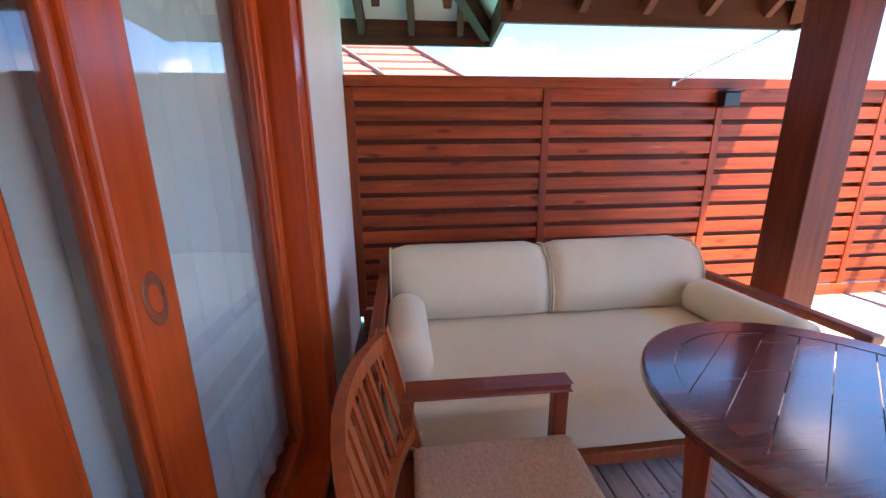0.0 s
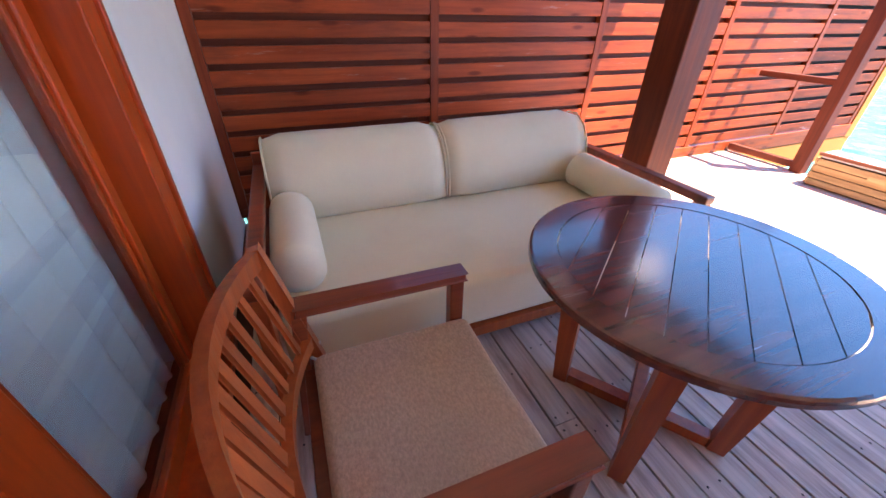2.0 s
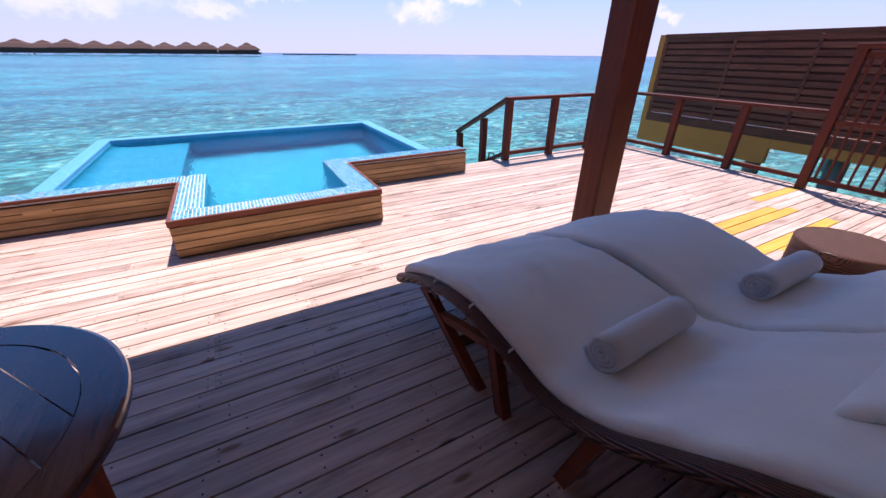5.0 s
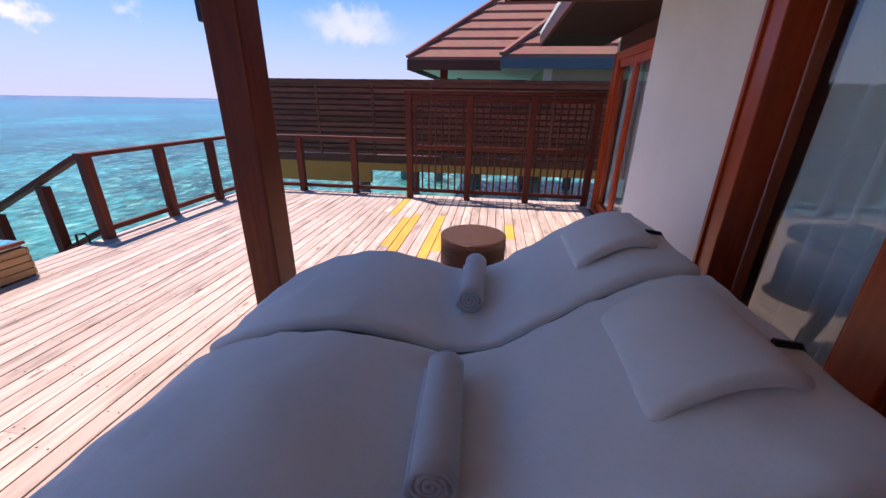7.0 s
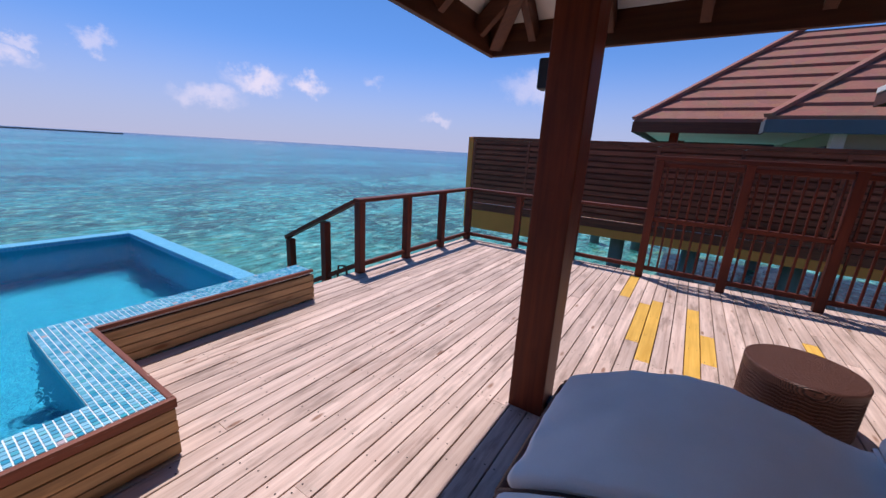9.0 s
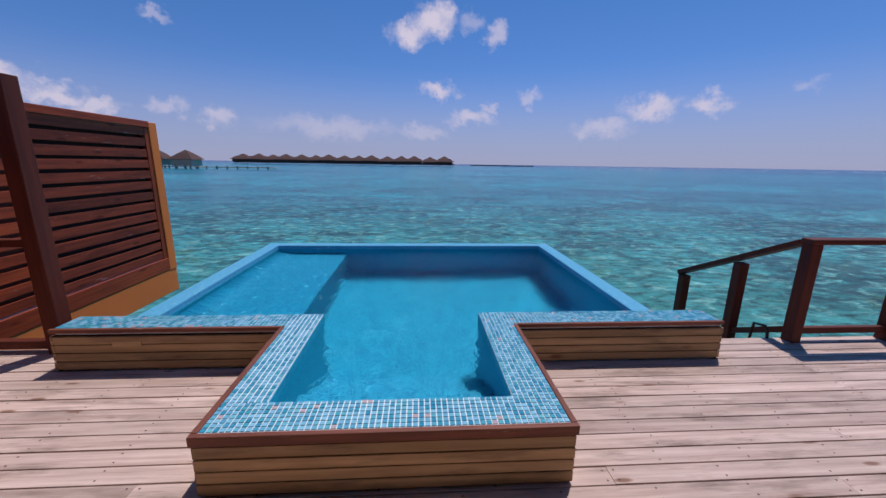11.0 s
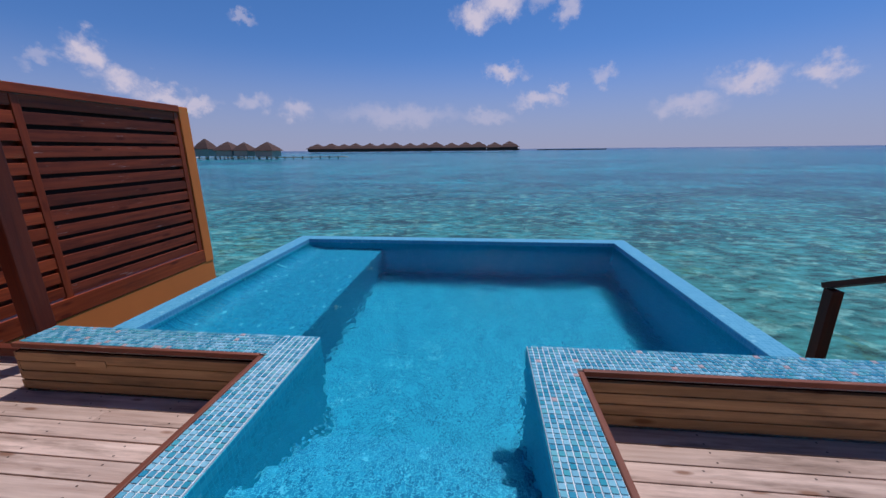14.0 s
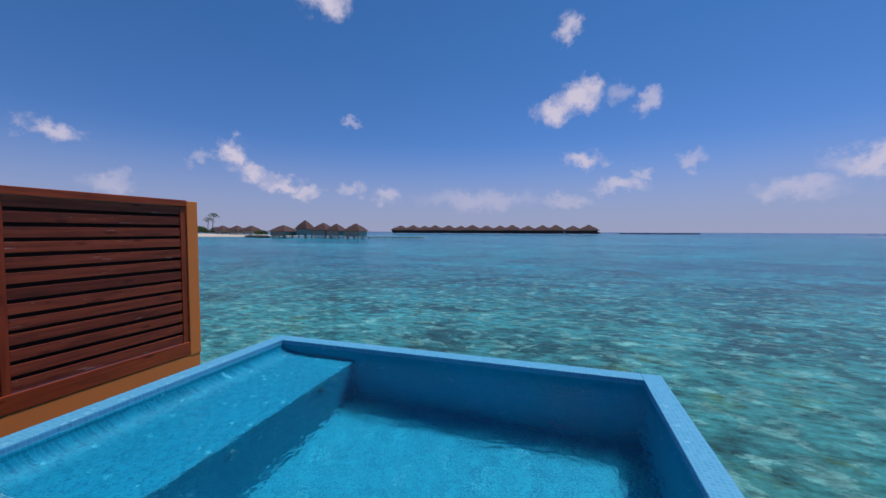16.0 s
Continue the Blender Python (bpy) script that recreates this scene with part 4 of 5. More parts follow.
part("rim_wall", bx(L1, R0, F0, F1, -1.2, TOP, 0.008), RIM, pool)
part("lining", bx(L1, L1 + 0.004, IY + 0.005, F0, FLOOR, 0.29), LINING, pool)
part("lining", bx(R0 - 0.004, R0, IY + 0.005, F0, FLOOR, 0.29), LINING, pool)
part("lining", bx(L1 + 0.005, R0 - 0.005, F0 - 0.004, F0, FLOOR, 0.29), LINING, pool)
part("basin_floor", bx(L1, R0, IY, F0, FLOOR - 0.1, FLOOR), POOL, pool)
part("basin_floor", bx(NIN0, NIN1, NF, IY - 0.001, FLOOR - 0.1, FLOOR), POOL, pool)
part("ledge", bx(L1 + 0.005, -0.93, IY + 0.005, F0 - 0.005, FLOOR, SHELF, 0.012), LEDGE, pool, "shallow tiled sunning ledge")
# hollow sweep of tiles from the ledge up to the rim
sweep = [(L1 + 0.005, SHELF - 0.02), (L1 + 0.32, SHELF - 0.02)] + [(L1 + 0.32 - 0.315 * math.sin(a), SHELF + 0.222 - 0.22 * math.cos(a)) for a in (math.pi / 2 * i / 10 for i in range(11))]
part("cove", loft([[(x, y, z) for x, z in sweep] for y in (IY + 0.006, F0 - 0.006)]), LEDGE, pool, smooth=False)
for i in range(4):
    y = NF + 0.005 + 0.24 * i
    part("step", bx(NIN0 + 0.005, NIN1 - 0.005, y, y + 0.24, FLOOR, 0.06 - 0.2 * i, 0.006), STEP, pool)
bm = bmesh.new()
quad = [(NIN0 + .004, NF + .004), (NIN1 - .004, NF + .004), (NIN1 - .004, IY + .004), (R0, IY + .004), (R0, F0), (L1, F0), (L1, IY + .004), (NIN0 + .004, IY + .004)]
bm.faces.new([bm.verts.new((x, y, 0.275)) for x, y in quad])
surface = setting("pool_water", bm, WATER, label="clear rippled pool water", category="water")
surface.visible_shadow = False

for y in (2.35, 3.4):
    part("inlet", tube([(-0.93, y, -0.12), (-0.915, y, -0.12)], 0.03, 12), STEEL, pool, "round steel water inlet")

# timber capping and cladding boards of the pool
CAP = 0.032
part("capping", bx(NX0 - CAP, NX1 + CAP, -0.005 - CAP, -0.006, TOP - 0.05, TOP + 0.004, 0.005), CAPWOOD_X, pool, "worn brown-red timber capping")
part("capping", bx(NX0 - CAP, NX0 - 0.001, -0.004, WY - 0.03, TOP - 0.05, TOP + 0.004, 0.005), CAPWOOD_Y, pool)
part("capping", bx(NX1 + 0.001, NX1 + CAP, -0.004, WY - 0.03, TOP - 0.05, TOP + 0.004, 0.005), CAPWOOD_Y, pool)
part("capping", bx(W0 - 0.02, NX0 - CAP - 0.002, WY - 0.028, WY - 0.001, TOP - 0.03, TOP + 0.002, 0.004), CAPWOOD_X, pool)
part("capping", bx(NX1 + CAP + 0.002, W1 + 0.02, WY - 0.028, WY - 0.001, TOP - 0.03, TOP + 0.002, 0.004), CAPWOOD_X, pool)
BOARD = 0.068


def cladding(x0, x1, y0, y1, material, inner):
    b = {"+y": (x0, x1, y1 + 0.0004, y1 + 0.0016), "+x": (x1 + 0.0004, x1 + 0.0016, y0, y1), "-x": (x0 - 0.0016, x0 - 0.0004, y0, y1)}[inner]
    # thin added sheet, near black so the board gaps look shaded
    part("backing", bx(*b, 0.0, 0.288), SHADE_Y, pool, "near-black sheet standing in for shade behind the boards")
    me = mesh_of("cladding_board", bx(-(x1 - x0) / 2, (x1 - x0) / 2, -(y1 - y0) / 2, (y1 - y0) / 2, -0.0305, 0.0305, 0.003), material)
    for i in range(4):
        piece("cladding_board", me, pool, ((x0 + x1) / 2 + random.uniform(-0.002, 0.002), (y0 + y1) / 2 + random.uniform(-0.002, 0.002), 0.046 + BOARD * i))


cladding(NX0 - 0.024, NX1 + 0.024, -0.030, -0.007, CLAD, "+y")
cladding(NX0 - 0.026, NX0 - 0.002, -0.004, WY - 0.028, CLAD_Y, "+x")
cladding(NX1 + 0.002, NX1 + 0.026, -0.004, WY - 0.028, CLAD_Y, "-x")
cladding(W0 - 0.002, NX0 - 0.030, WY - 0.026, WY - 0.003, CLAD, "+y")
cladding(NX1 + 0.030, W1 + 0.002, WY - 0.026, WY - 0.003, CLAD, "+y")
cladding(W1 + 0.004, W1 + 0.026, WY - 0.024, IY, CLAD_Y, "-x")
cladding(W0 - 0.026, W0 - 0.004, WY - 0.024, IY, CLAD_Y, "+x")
part("vent_plate", bx(-2.14, -1.93, WY - 0.032, WY - 0.0265, 0.20, 0.245, 0.002), CLAD, pool, "small timber access plate")


# ---- loose furniture on the deck ----
def daybed():
    d = thing("daybed", (-2.4, -2.85, 0), "beige upholstered outdoor daybed in a dark timber frame", "sofa")
    y0, y1, xb, xf = -4.0, -1.70, -3.06, -1.78
    part("base_rail", bx(xb, xf, y0 + 0.06, y1 - 0.06, 0.06, 0.125, 0.006), CHAIR_Z, d)
    for y in (y0 + 0.03, y1 - 0.03):
        part("armrest", bx(xb, xf + 0.06, y - 0.035, y + 0.035, 0.62, 0.665, 0.008), CHAIR, d)
        for x in (xf + 0.02, xb + 0.04):
            part("leg", bx(x - 0.035, x + 0.035, y - 0.03, y + 0.03, 0.0, 0.62, 0.006), CHAIR_Z, d)
        part("side_rail", bx(xb + 0.075, xf - 0.015, y - 0.02, y + 0.02, 0.30, 0.40, 0.006), CHAIR, d)
    part("back_rail", bx(xb - 0.03, xb, y0, y1, 0.30, 0.74, 0.008), CHAIR, d)
    part("mattress", pad([(y0 + 0.07, 0.43), (y0 + 0.3, 0.432), (-3.4, 0.435), (-2.85, 0.43), (-2.3, 0.435), (y1 - 0.3, 0.432), (y1 - 0.07, 0.43)], xb + 0.005, xf - 0.005, 0.30, 0.045, 0.004, 0.04), SOFA, d, "beige canvas mattress", smooth=True)
    for a, b in ((y0 + 0.08, -2.868), (-2.856, y1 - 0.06)):
        rings = []
        prof = [(-3.05, 0.432), (-2.66, 0.432), (-2.635, 0.46), (-2.64, 0.58), (-2.68, 0.72), (-2.75, 0.82), (-2.85, 0.875), (-2.95, 0.87), (-3.03, 0.82), (-3.055, 0.74)]
        cx, cz = -2.86, 0.65
        n = 10
        for i in range(n + 1):
            t = i / n
            y = a + (b - a) * t
            e = min(t, 1 - t) * (b - a)
            s = 1.0 if e > 0.03 else 0.93 + 0.07 * math.sqrt(max(0.0, 1 - (1 - e / 0.03) ** 2))
            rings.append([(cx + (x - cx) * s, y, 0.432 + (z - 0.432) * (s if z > 0.44 else 1) + 0.006 * noise.noise(Vector((x * 4, y * 4, z * 4)))) for x, z in prof])
        c = part("back_cushion", loft(rings), SOFA, d, "plump beige canvas back cushion", smooth=True)
        for y in (a + 0.004, b - 0.004):
            part("piping", tube([(cx + (x - cx) * 0.965, y, 0.432 + (z - 0.432) * 0.965) for x, z in prof[1:]], 0.006, 6), SOFA, c, smooth=True)
    for y, xe in ((-3.82, -1.93), (-1.89, -1.84)):
        rings = []
        for i in range(15):
            t = i / 14
            x = -2.62 + (xe + 2.62) * t
            e = min(t, 1 - t) * 0.7
            r = 0.118 * (1.0 if e > 0.05 else math.sqrt(max(0.08, 1 - (1 - e / 0.05) ** 2 * 0.85)))
            rings.append([(x, y + r * 0.97 * math.cos(q), 0.545 + r * math.sin(q) + 0.004 * noise.noise(Vector((x * 6, q, y)))) for q in (2 * math.pi * j / 20 for j in range(20))])
        part("bolster", loft(rings), SOFA, d, "round beige bolster", smooth=True)


daybed()


def armchair():
    c = thing("armchair", (-1.25, -3.55, 0), "dark red timber armchair with a woven brown seat cushion", "chair")
    xl, xr, yf, yb = -1.60, -0.87, -3.22, -3.84
    for x in (xl, xr):
        part("armrest", beam((x, yf - 0.015, 0.645), (x, yb, 0.655), 0.065, 0.032, 0.006), CHAIR, c)
        part("front_leg", beam((x, yf - 0.045, 0.0), (x, yf - 0.045, 0.63), 0.05, 0.055, 0.006, (0, 1, 0)), CHAIR, c)
        part("rear_leg", beam((x, yb - 0.06, 0.0), (x, yb + 0.01, 0.66), 0.045, 0.05, 0.006, (0, 1, 0)), CHAIR, c)
        part("seat_rail", bx(x - 0.02, x + 0.02, yb, yf - 0.075, 0.33, 0.39, 0.005), CHAIR, c)
    part("seat_rail", bx(xl + 0.03, xr - 0.03, yf - 0.07, yf - 0.03, 0.33, 0.39, 0.005), CHAIR, c)
    part("seat_rail", bx(xl + 0.03, xr - 0.03, yb - 0.02, yb + 0.02, 0.33, 0.39, 0.005), CHAIR, c)
    for i in range(5):
        y = yb + 0.08 + 0.11 * i
        part("seat_slat", bx(xl + 0.021, xr - 0.021, y - 0.025, y + 0.025, 0.385, 0.40, 0.003), CHAIR, c)
    part("seat_cushion", pad([(yb + 0.02, 0.455), (yb + 0.15, 0.458), (-3.53, 0.46), (yf - 0.2, 0.458), (yf - 0.01, 0.45)], xl + 0.03, xr - 0.035, 0.06, 0.025, 0.0, 0.03), SEAT, c, "brown woven fabric cushion", smooth=True)

    def bow(x, z):
        u = (x - (xl + xr) / 2) / ((xr - xl) / 2)
        return yb + 0.035 - 0.085 * (1 - u * u) - 0.10 * (z - 0.45) / 0.43

    for z, h in ((0.868, 0.06), (0.50, 0.05)):
        rings = []
        for i in range(13):
            x = xl - 0.0 + (xr - xl) * i / 12
            rise = 0.015 * (1 - (2 * i / 12 - 1) ** 2)
            rings.append([(x, bow(x, z) + dy, z + rise + dz) for dy, dz in ((-0.015, -h / 2), (0.015, -h / 2), (0.015, h / 2), (-0.015, h / 2))])
        part("back_rail", loft(rings), CHAIR_Z, c)
    for x in (xl, xr):
        part("back_post", beam((x, bow(x, 0.42), 0.40), (x, bow(x, 0.9), 0.90), 0.04, 0.04, 0.005, (0, 1, 0)), CHAIR_Z, c)
    for i in range(9):
        x = xl + (xr - xl) * (i + 1) / 10
        part("back_slat", beam((x, bow(x, 0.51), 0.51), (x, bow(x, 0.86), 0.86), 0.032, 0.012, 0.003, (0, 1, 0)), CHAIR_Z, c)
    pts = [(xl + 0.05, yb + 0.03, 0.45), (xl + 0.01, yb + 0.01, 0.43), (xl - 0.03, yb + 0.02, 0.45), (xl - 0.01, yb + 0.05, 0.47), (xl - 0.02, yb + 0.03, 0.40), (xl - 0.015, yb + 0.02, 0.34)]
    part("tie_cord", tube(pts, 0.006, 6), CORD, c, "white tie cord", smooth=True)


armchair()


def round_table():
    cx, cy, r, top = -1.27, -2.47, 0.585, 0.725
    t = thing("round_table", (cx, cy, 0), "round dark glossy slatted timber table", "table")

    def disc_ring(r0, r1, z0, z1):
        bm = bmesh.new()
        rows = []
        for rr, zz in ((r0, z1), (r1 - 0.012, z1), (r1 - 0.003, z1 - 0.004), (r1, z1 - 0.014), (r1, z0 + 0.006), (r1 - 0.008, z0), (r0, z0)):
            rows.append([bm.verts.new((cx + rr * math.cos(a), cy + rr * math.sin(a), zz)) for a in (2 * math.pi * i / 72 for i in range(72))])
        for a, b in zip(rows, rows[1:] + rows[:1]):
            for i in range(72):
                bm.faces.new((a[i], a[(i + 1) % 72], b[(i + 1) % 72], b[i]))
        return bm

    part("rim", disc_ring(0.478, r, top - 0.036, top), TABLE, t, smooth=False)
    wide = 0.95 / 9
    turn = Matrix.Rotation(radians(37), 4, "Z")
    for i in range(9):
        u0, u1 = -0.475 + wide * i + 0.0018, -0.475 + wide * (i + 1) - 0.0018
        low, high = [], []
        for j in range(7):
            u = u0 + (u1 - u0) * j / 6
            v = math.sqrt(max(0.0, 0.474 ** 2 - u * u))
            low.append((u, -v)); high.append((u, v))
        bm = bmesh.new()
        ring = [Vector((u, v, 0)) for u, v in low + list(reversed(high))]
        ring = [p for n, p in enumerate(ring) if n == 0 or (p - ring[n - 1]).length > 1e-4]
        a = [bm.verts.new(turn @ p + Vector((cx, cy, top - 0.002))) for p in ring]
        b = [bm.verts.new(turn @ p + Vector((cx, cy, top - 0.026))) for p in ring]
        bm.faces.new(a); bm.faces.new(list(reversed(b)))
        for n in range(len(a)):
            m = (n + 1) % len(a)
            bm.faces.new((a[n], b[n], b[m], a[m]))
        part("top_slat", bm, TABLE, t)
    part("under_frame", beam((cx - 0.42, cy, top - 0.06), (cx + 0.42, cy, top - 0.06), 0.06, 0.05), CHAIR_Z, t)
    part("under_frame", beam((cx, cy - 0.42, top - 0.075), (cx, cy + 0.42, top - 0.075), 0.06, 0.05), CHAIR_Z, t)
    feet = [(-1.455, -2.75), (-1.00, -2.83), (-0.935, -2.38), (-1.39, -2.30)]
    mid = Vector((-1.195, -2.565, 0))
    for x, y in feet:
        foot = Vector((x, y, 0))
        out = (foot - mid).normalized()
        head = foot + out * 0.06 + Vector((0, 0, top - 0.04))
        side = Vector((-out.y, out.x, 0))
        bm = loft([[foot + out * a + side * b for a, b in ((0.03, 0.03), (0.03, -0.03), (-0.03, -0.03), (-0.03, 0.03))],
                   [head + out * a + side * b for a, b in ((0.03, 0.035), (0.03, -0.035), (-0.065, -0.035), (-0.065, 0.035))]])
        part("leg", bm, CHAIR_Z, t)
    for a, b, z in ((0, 2, 0.03), (1, 3, 0.083)):
        p, q = Vector((*feet[a], z)), Vector((*feet[b], z))
        d = (q - p).normalized() * 0.035
        part("stretcher", beam(p + d, q - d, 0.045, 0.052), CHAIR_Z, t)


round_table()

LIE = curve([(-1.58, 0.36), (-1.76, 0.455), (-2.03, 0.54), (-2.32, 0.575), (-2.58, 0.53), (-2.84, 0.465), (-3.04, 0.515), (-3.24, 0.645), (-3.45, 0.79), (-3.66, 0.89), (-3.88, 0.925)], 40)


def lie_at(y):
    ys = [p[0] for p in LIE]
    return float(np.interp(-y, [-v for v in ys], [p[1] for p in LIE]))


def askew(t):
    """The loungers stand a little out of square with the deck."""
    for ob in t.children_recursive:
        for v in ob.data.vertices:
            v.co.x += 0.07 * (-1.72 - v.co.y)


def lounger(x0, x1, tied):
    l = thing("sun_lounger", ((x0 + x1) / 2, -2.7, 0), "wavy rattan sun lounger with a grey-white pad and headrest", "lounger", "sun loungers")
    for x in (x0 + 0.012, x1 - 0.012):
        under = [(y, z - 0.088) for y, z in LIE]
        part("side_frame", tube([(x, y, z) for y, z in under[::2]], 0.034, 10), RATTAN, l, "woven brown rattan edge", smooth=True)
    for k2 in (0, len(LIE) - 1):
        y, z = LIE[k2]
        part("end_frame", tube([(x0 + 0.03, y, z - 0.095), ((x0 + x1) / 2, y, z - 0.095), (x1 - 0.03, y, z - 0.095)], 0.034, 10), RATTAN, l, smooth=True)
    rows = []
    for y, z in LIE:
        rows.append([(x0 + 0.04, y, z - 0.078), (x1 - 0.04, y, z - 0.078), (x1 - 0.04, y, z - 0.10), (x0 + 0.04, y, z - 0.10)])
    part("woven_bed", loft(rows), RATTAN, l)
    part("pad", pad([(y + 0.0, z) for y, z in LIE], x0 + 0.02, x1 - 0.02, 0.075, 0.036, 0.0, 0.03, 0.014), PAD, l, "grey-white canvas pad", smooth=True)
    for x in (x0 + 0.045, x1 - 0.045):
        part("knee", beam((x, -2.02, lie_at(-2.02) - 0.115), (x, -1.83, 0.335), 0.045, 0.055), CHAIR, l)
        part("leg", beam((x, -1.835, 0.35), (x, -2.40, 0.0), 0.044, 0.055), CHAIR, l)
        part("leg", beam((x, -2.46, lie_at(-2.46) - 0.125), (x, -2.58, 0.0), 0.045, 0.055), CHAIR, l)
        part("leg", beam((x, -3.05, lie_at(-3.05) - 0.125), (x, -2.95, 0.0), 0.045, 0.06), CHAIR, l)
        part("leg", beam((x, -3.45, lie_at(-3.45) - 0.125), (x, -3.62, 0.0), 0.045, 0.06), CHAIR, l)
        part("brace", beam((x, -1.98, 0.235), (x, -2.45, 0.36), 0.035, 0.045), CHAIR, l)
    for y in (-2.15, -3.4):
        part("crossbar", bx(x0 + 0.07, x1 - 0.07, y - 0.025, y + 0.025, 0.10, 0.15, 0.005), CHAIR, l)
    # headrest, laid on the raised end and tied on with dark straps
    hx0, hx1 = x0 + 0.28, x1 - 0.17
    rest = []
    for y in np.linspace(-3.42, -3.81, 9):
        e = min(abs(y + 3.42), abs(y + 3.81)) / 0.2
        rest.append((float(y), lie_at(y) + 0.012 + 0.05 * math.sqrt(max(0.0, 1 - (1 - e) ** 2))))
    h = part("headrest", pad(rest, hx0, hx1, 0.05, 0.024, 0.0, 0.03), PAD, l, "flat canvas headrest cushion", smooth=True)
    part("strap", tube([(hx0 + 0.16, -3.79, lie_at(-3.79) + 0.03), (hx0 + 0.16, -3.86, lie_at(-3.86) + 0.012), (hx0 + 0.17, -3.915, lie_at(-3.88) - 0.06)], 0.012, 6), BLACK, h, "dark strap")
    for y in (-2.02, -2.34, -2.62) if tied else ():
        part("tie", tube([(x0 + 0.06, y, lie_at(y) - 0.03), (x0 - 0.004, y, lie_at(y) - 0.05), (x0 - 0.01, y + 0.015, lie_at(y) - 0.12), (x0 + 0.005, y - 0.01, lie_at(y) - 0.16)], 0.006, 6), CORD, l, "cream cloth tie", smooth=True)
    askew(l)


lounger(0.485, 1.455, True)
lounger(1.465, 2.43, False)


def rolled_towel(x0, x1, y, r, tilt):
    t = thing("rolled_towel", ((x0 + x1) / 2, y, lie_at(y)), "grey-white bath towel rolled up on a sun lounger", "towel", "rolled towels")
    z = lie_at(y) + r - 0.006
    turns, n = 3.6, 76
    line = []
    for i in range(n + 1):
        a = 2 * math.pi * turns * i / n
        rr = 0.012 + (r - 0.012) * i / n
        line.append((rr * math.cos(a + 2.2), rr * math.sin(a + 2.2)))
    thick = (r - 0.012) / turns * 0.78
    rings = []
    for sx in np.linspace(0, 1, 9):
        x = x0 + (x1 - x0) * sx
        sq = 1 + 0.02 * noise.noise(Vector((x * 5, y, 1)))
        rings.append((x, y + tilt * (sx - 0.5), sq, 0.006 * math.sin(sx * 9 + y)))
    bm = bmesh.new()
    grid = []
    for x, yy, sq, dz in rings:
        outer = [(u, v) for u, v in line]
        inner = [(u * max(0.05, 1 - thick / max(math.hypot(u, v), 1e-4)), v * max(0.05, 1 - thick / max(math.hypot(u, v), 1e-4))) for u, v in line]
        ring = outer + list(reversed(inner))
        grid.append([(x + 0.004 * noise.noise(Vector((u * 40, v * 40, x))), yy + u * sq, z + v / sq * 0.97 + dz * 0.4) for u, v in ring])
    loft(grid, bm)
    part("roll", bm, TOWEL, t, smooth=True)
    askew(t)
    return t


rolled_towel(0.71, 1.24, -2.85, 0.088, 0.03)
rolled_towel(1.78, 2.31, -2.90, 0.084, 0.0)


def ottoman():
    o = thing("ottoman", (3.46, -2.83, 0), "round brown woven rattan drum stool on the deck", "stool")
    cx, cy, h = 3.46, -2.83, 0.38
    rings = []
    for z, r in ((0.0, 0.295), (0.02, 0.302), (0.15, 0.298), (0.28, 0.302), (0.345, 0.312), (0.37, 0.310), (0.38, 0.298), (0.38, 0.20), (0.382, 0.01)):
        rings.append([(cx + r * math.cos(a), cy + r * math.sin(a), z) for a in (2 * math.pi * i / 48 for i in range(48))])
    part("body", loft(rings), RATTAN, o, smooth=False)
    for z in (0.03, 0.055, 0.08, 0.105, 0.13, 0.155, 0.18, 0.205, 0.23, 0.255, 0.28, 0.305, 0.33):
        part("weave_band", tube([(cx + 0.302 * math.cos(a), cy + 0.302 * math.sin(a), z + 0.006 * math.sin(i * 1.6)) for i, a in enumerate(2 * math.pi * j / 60 for j in range(61))], 0.010, 5), RATTAN, o)
    part("rim_band", tube([(cx + 0.296 * math.cos(a), cy + 0.296 * math.sin(a), 0.365) for a in (2 * math.pi * j / 60 for j in range(61))], 0.018, 8), RATTAN, o)


ottoman()

# ---- neighbouring villas ----
PITCH = 14.25
for side in (1, -1):
    cx = side * PITCH
    villa_roof(cx, "brown-red shingle hipped roof of a neighbouring villa")
    v = thing("neighbouring_villa", (cx, -6.5, -0.2), "pale plastered stilted villa beyond the slatted fence", "house", "neighbouring villas")
    part("body", bx(cx - 3.4, cx + 3.4, -9.0, -4.3, -0.2, 2.58), SAGE, v)
    part("deck", bx(cx - 3.45, cx + 2.9, -4.298, -1.1, -0.2, -0.02), CLAD, v)
    part("deck", bx(cx - 3.45, cx - 2.0, -1.098, 1.2, -0.2, -0.02), CLAD, v)
    for s in (-1, 1):
        part("post", bx(cx + s * 2.35 - 0.1, cx + s * 2.35 + 0.1, -1.48, -1.28, -0.02, 3.0, 0.006), DARK_Z, v)
        part("pilaster", bx(cx + s * 3.35 - 0.12, cx + s * 3.35 + 0.12, -4.296, -4.1, -0.02, 2.5, 0.006), WHITE, v)
    part("soffit", bx(cx - 3.0, cx + 3.0, -4.2, -0.6, 2.46, 2.5), SOFFIT, v)
    part("window", bx(cx - 2.3, cx + 2.3, -4.296, -4.26, 0.1, 2.2, 0.004), BLACK, v)
    for x in (cx - 3.1, cx + 2.2):
        for y in (-8.0, -6.1, -4.2, -2.3, -0.6, 0.95):
            part("stilt", tube([(x, y, SEA_Z - 0.6), (x, y, -0.21)], 0.18, 14), CONCRETE, v, smooth=True)

# piles and cross beams under our own deck
under = thing("deck_support", (0, -1, SEA_Z), "concrete stilts carrying the timber deck over the water", "support")
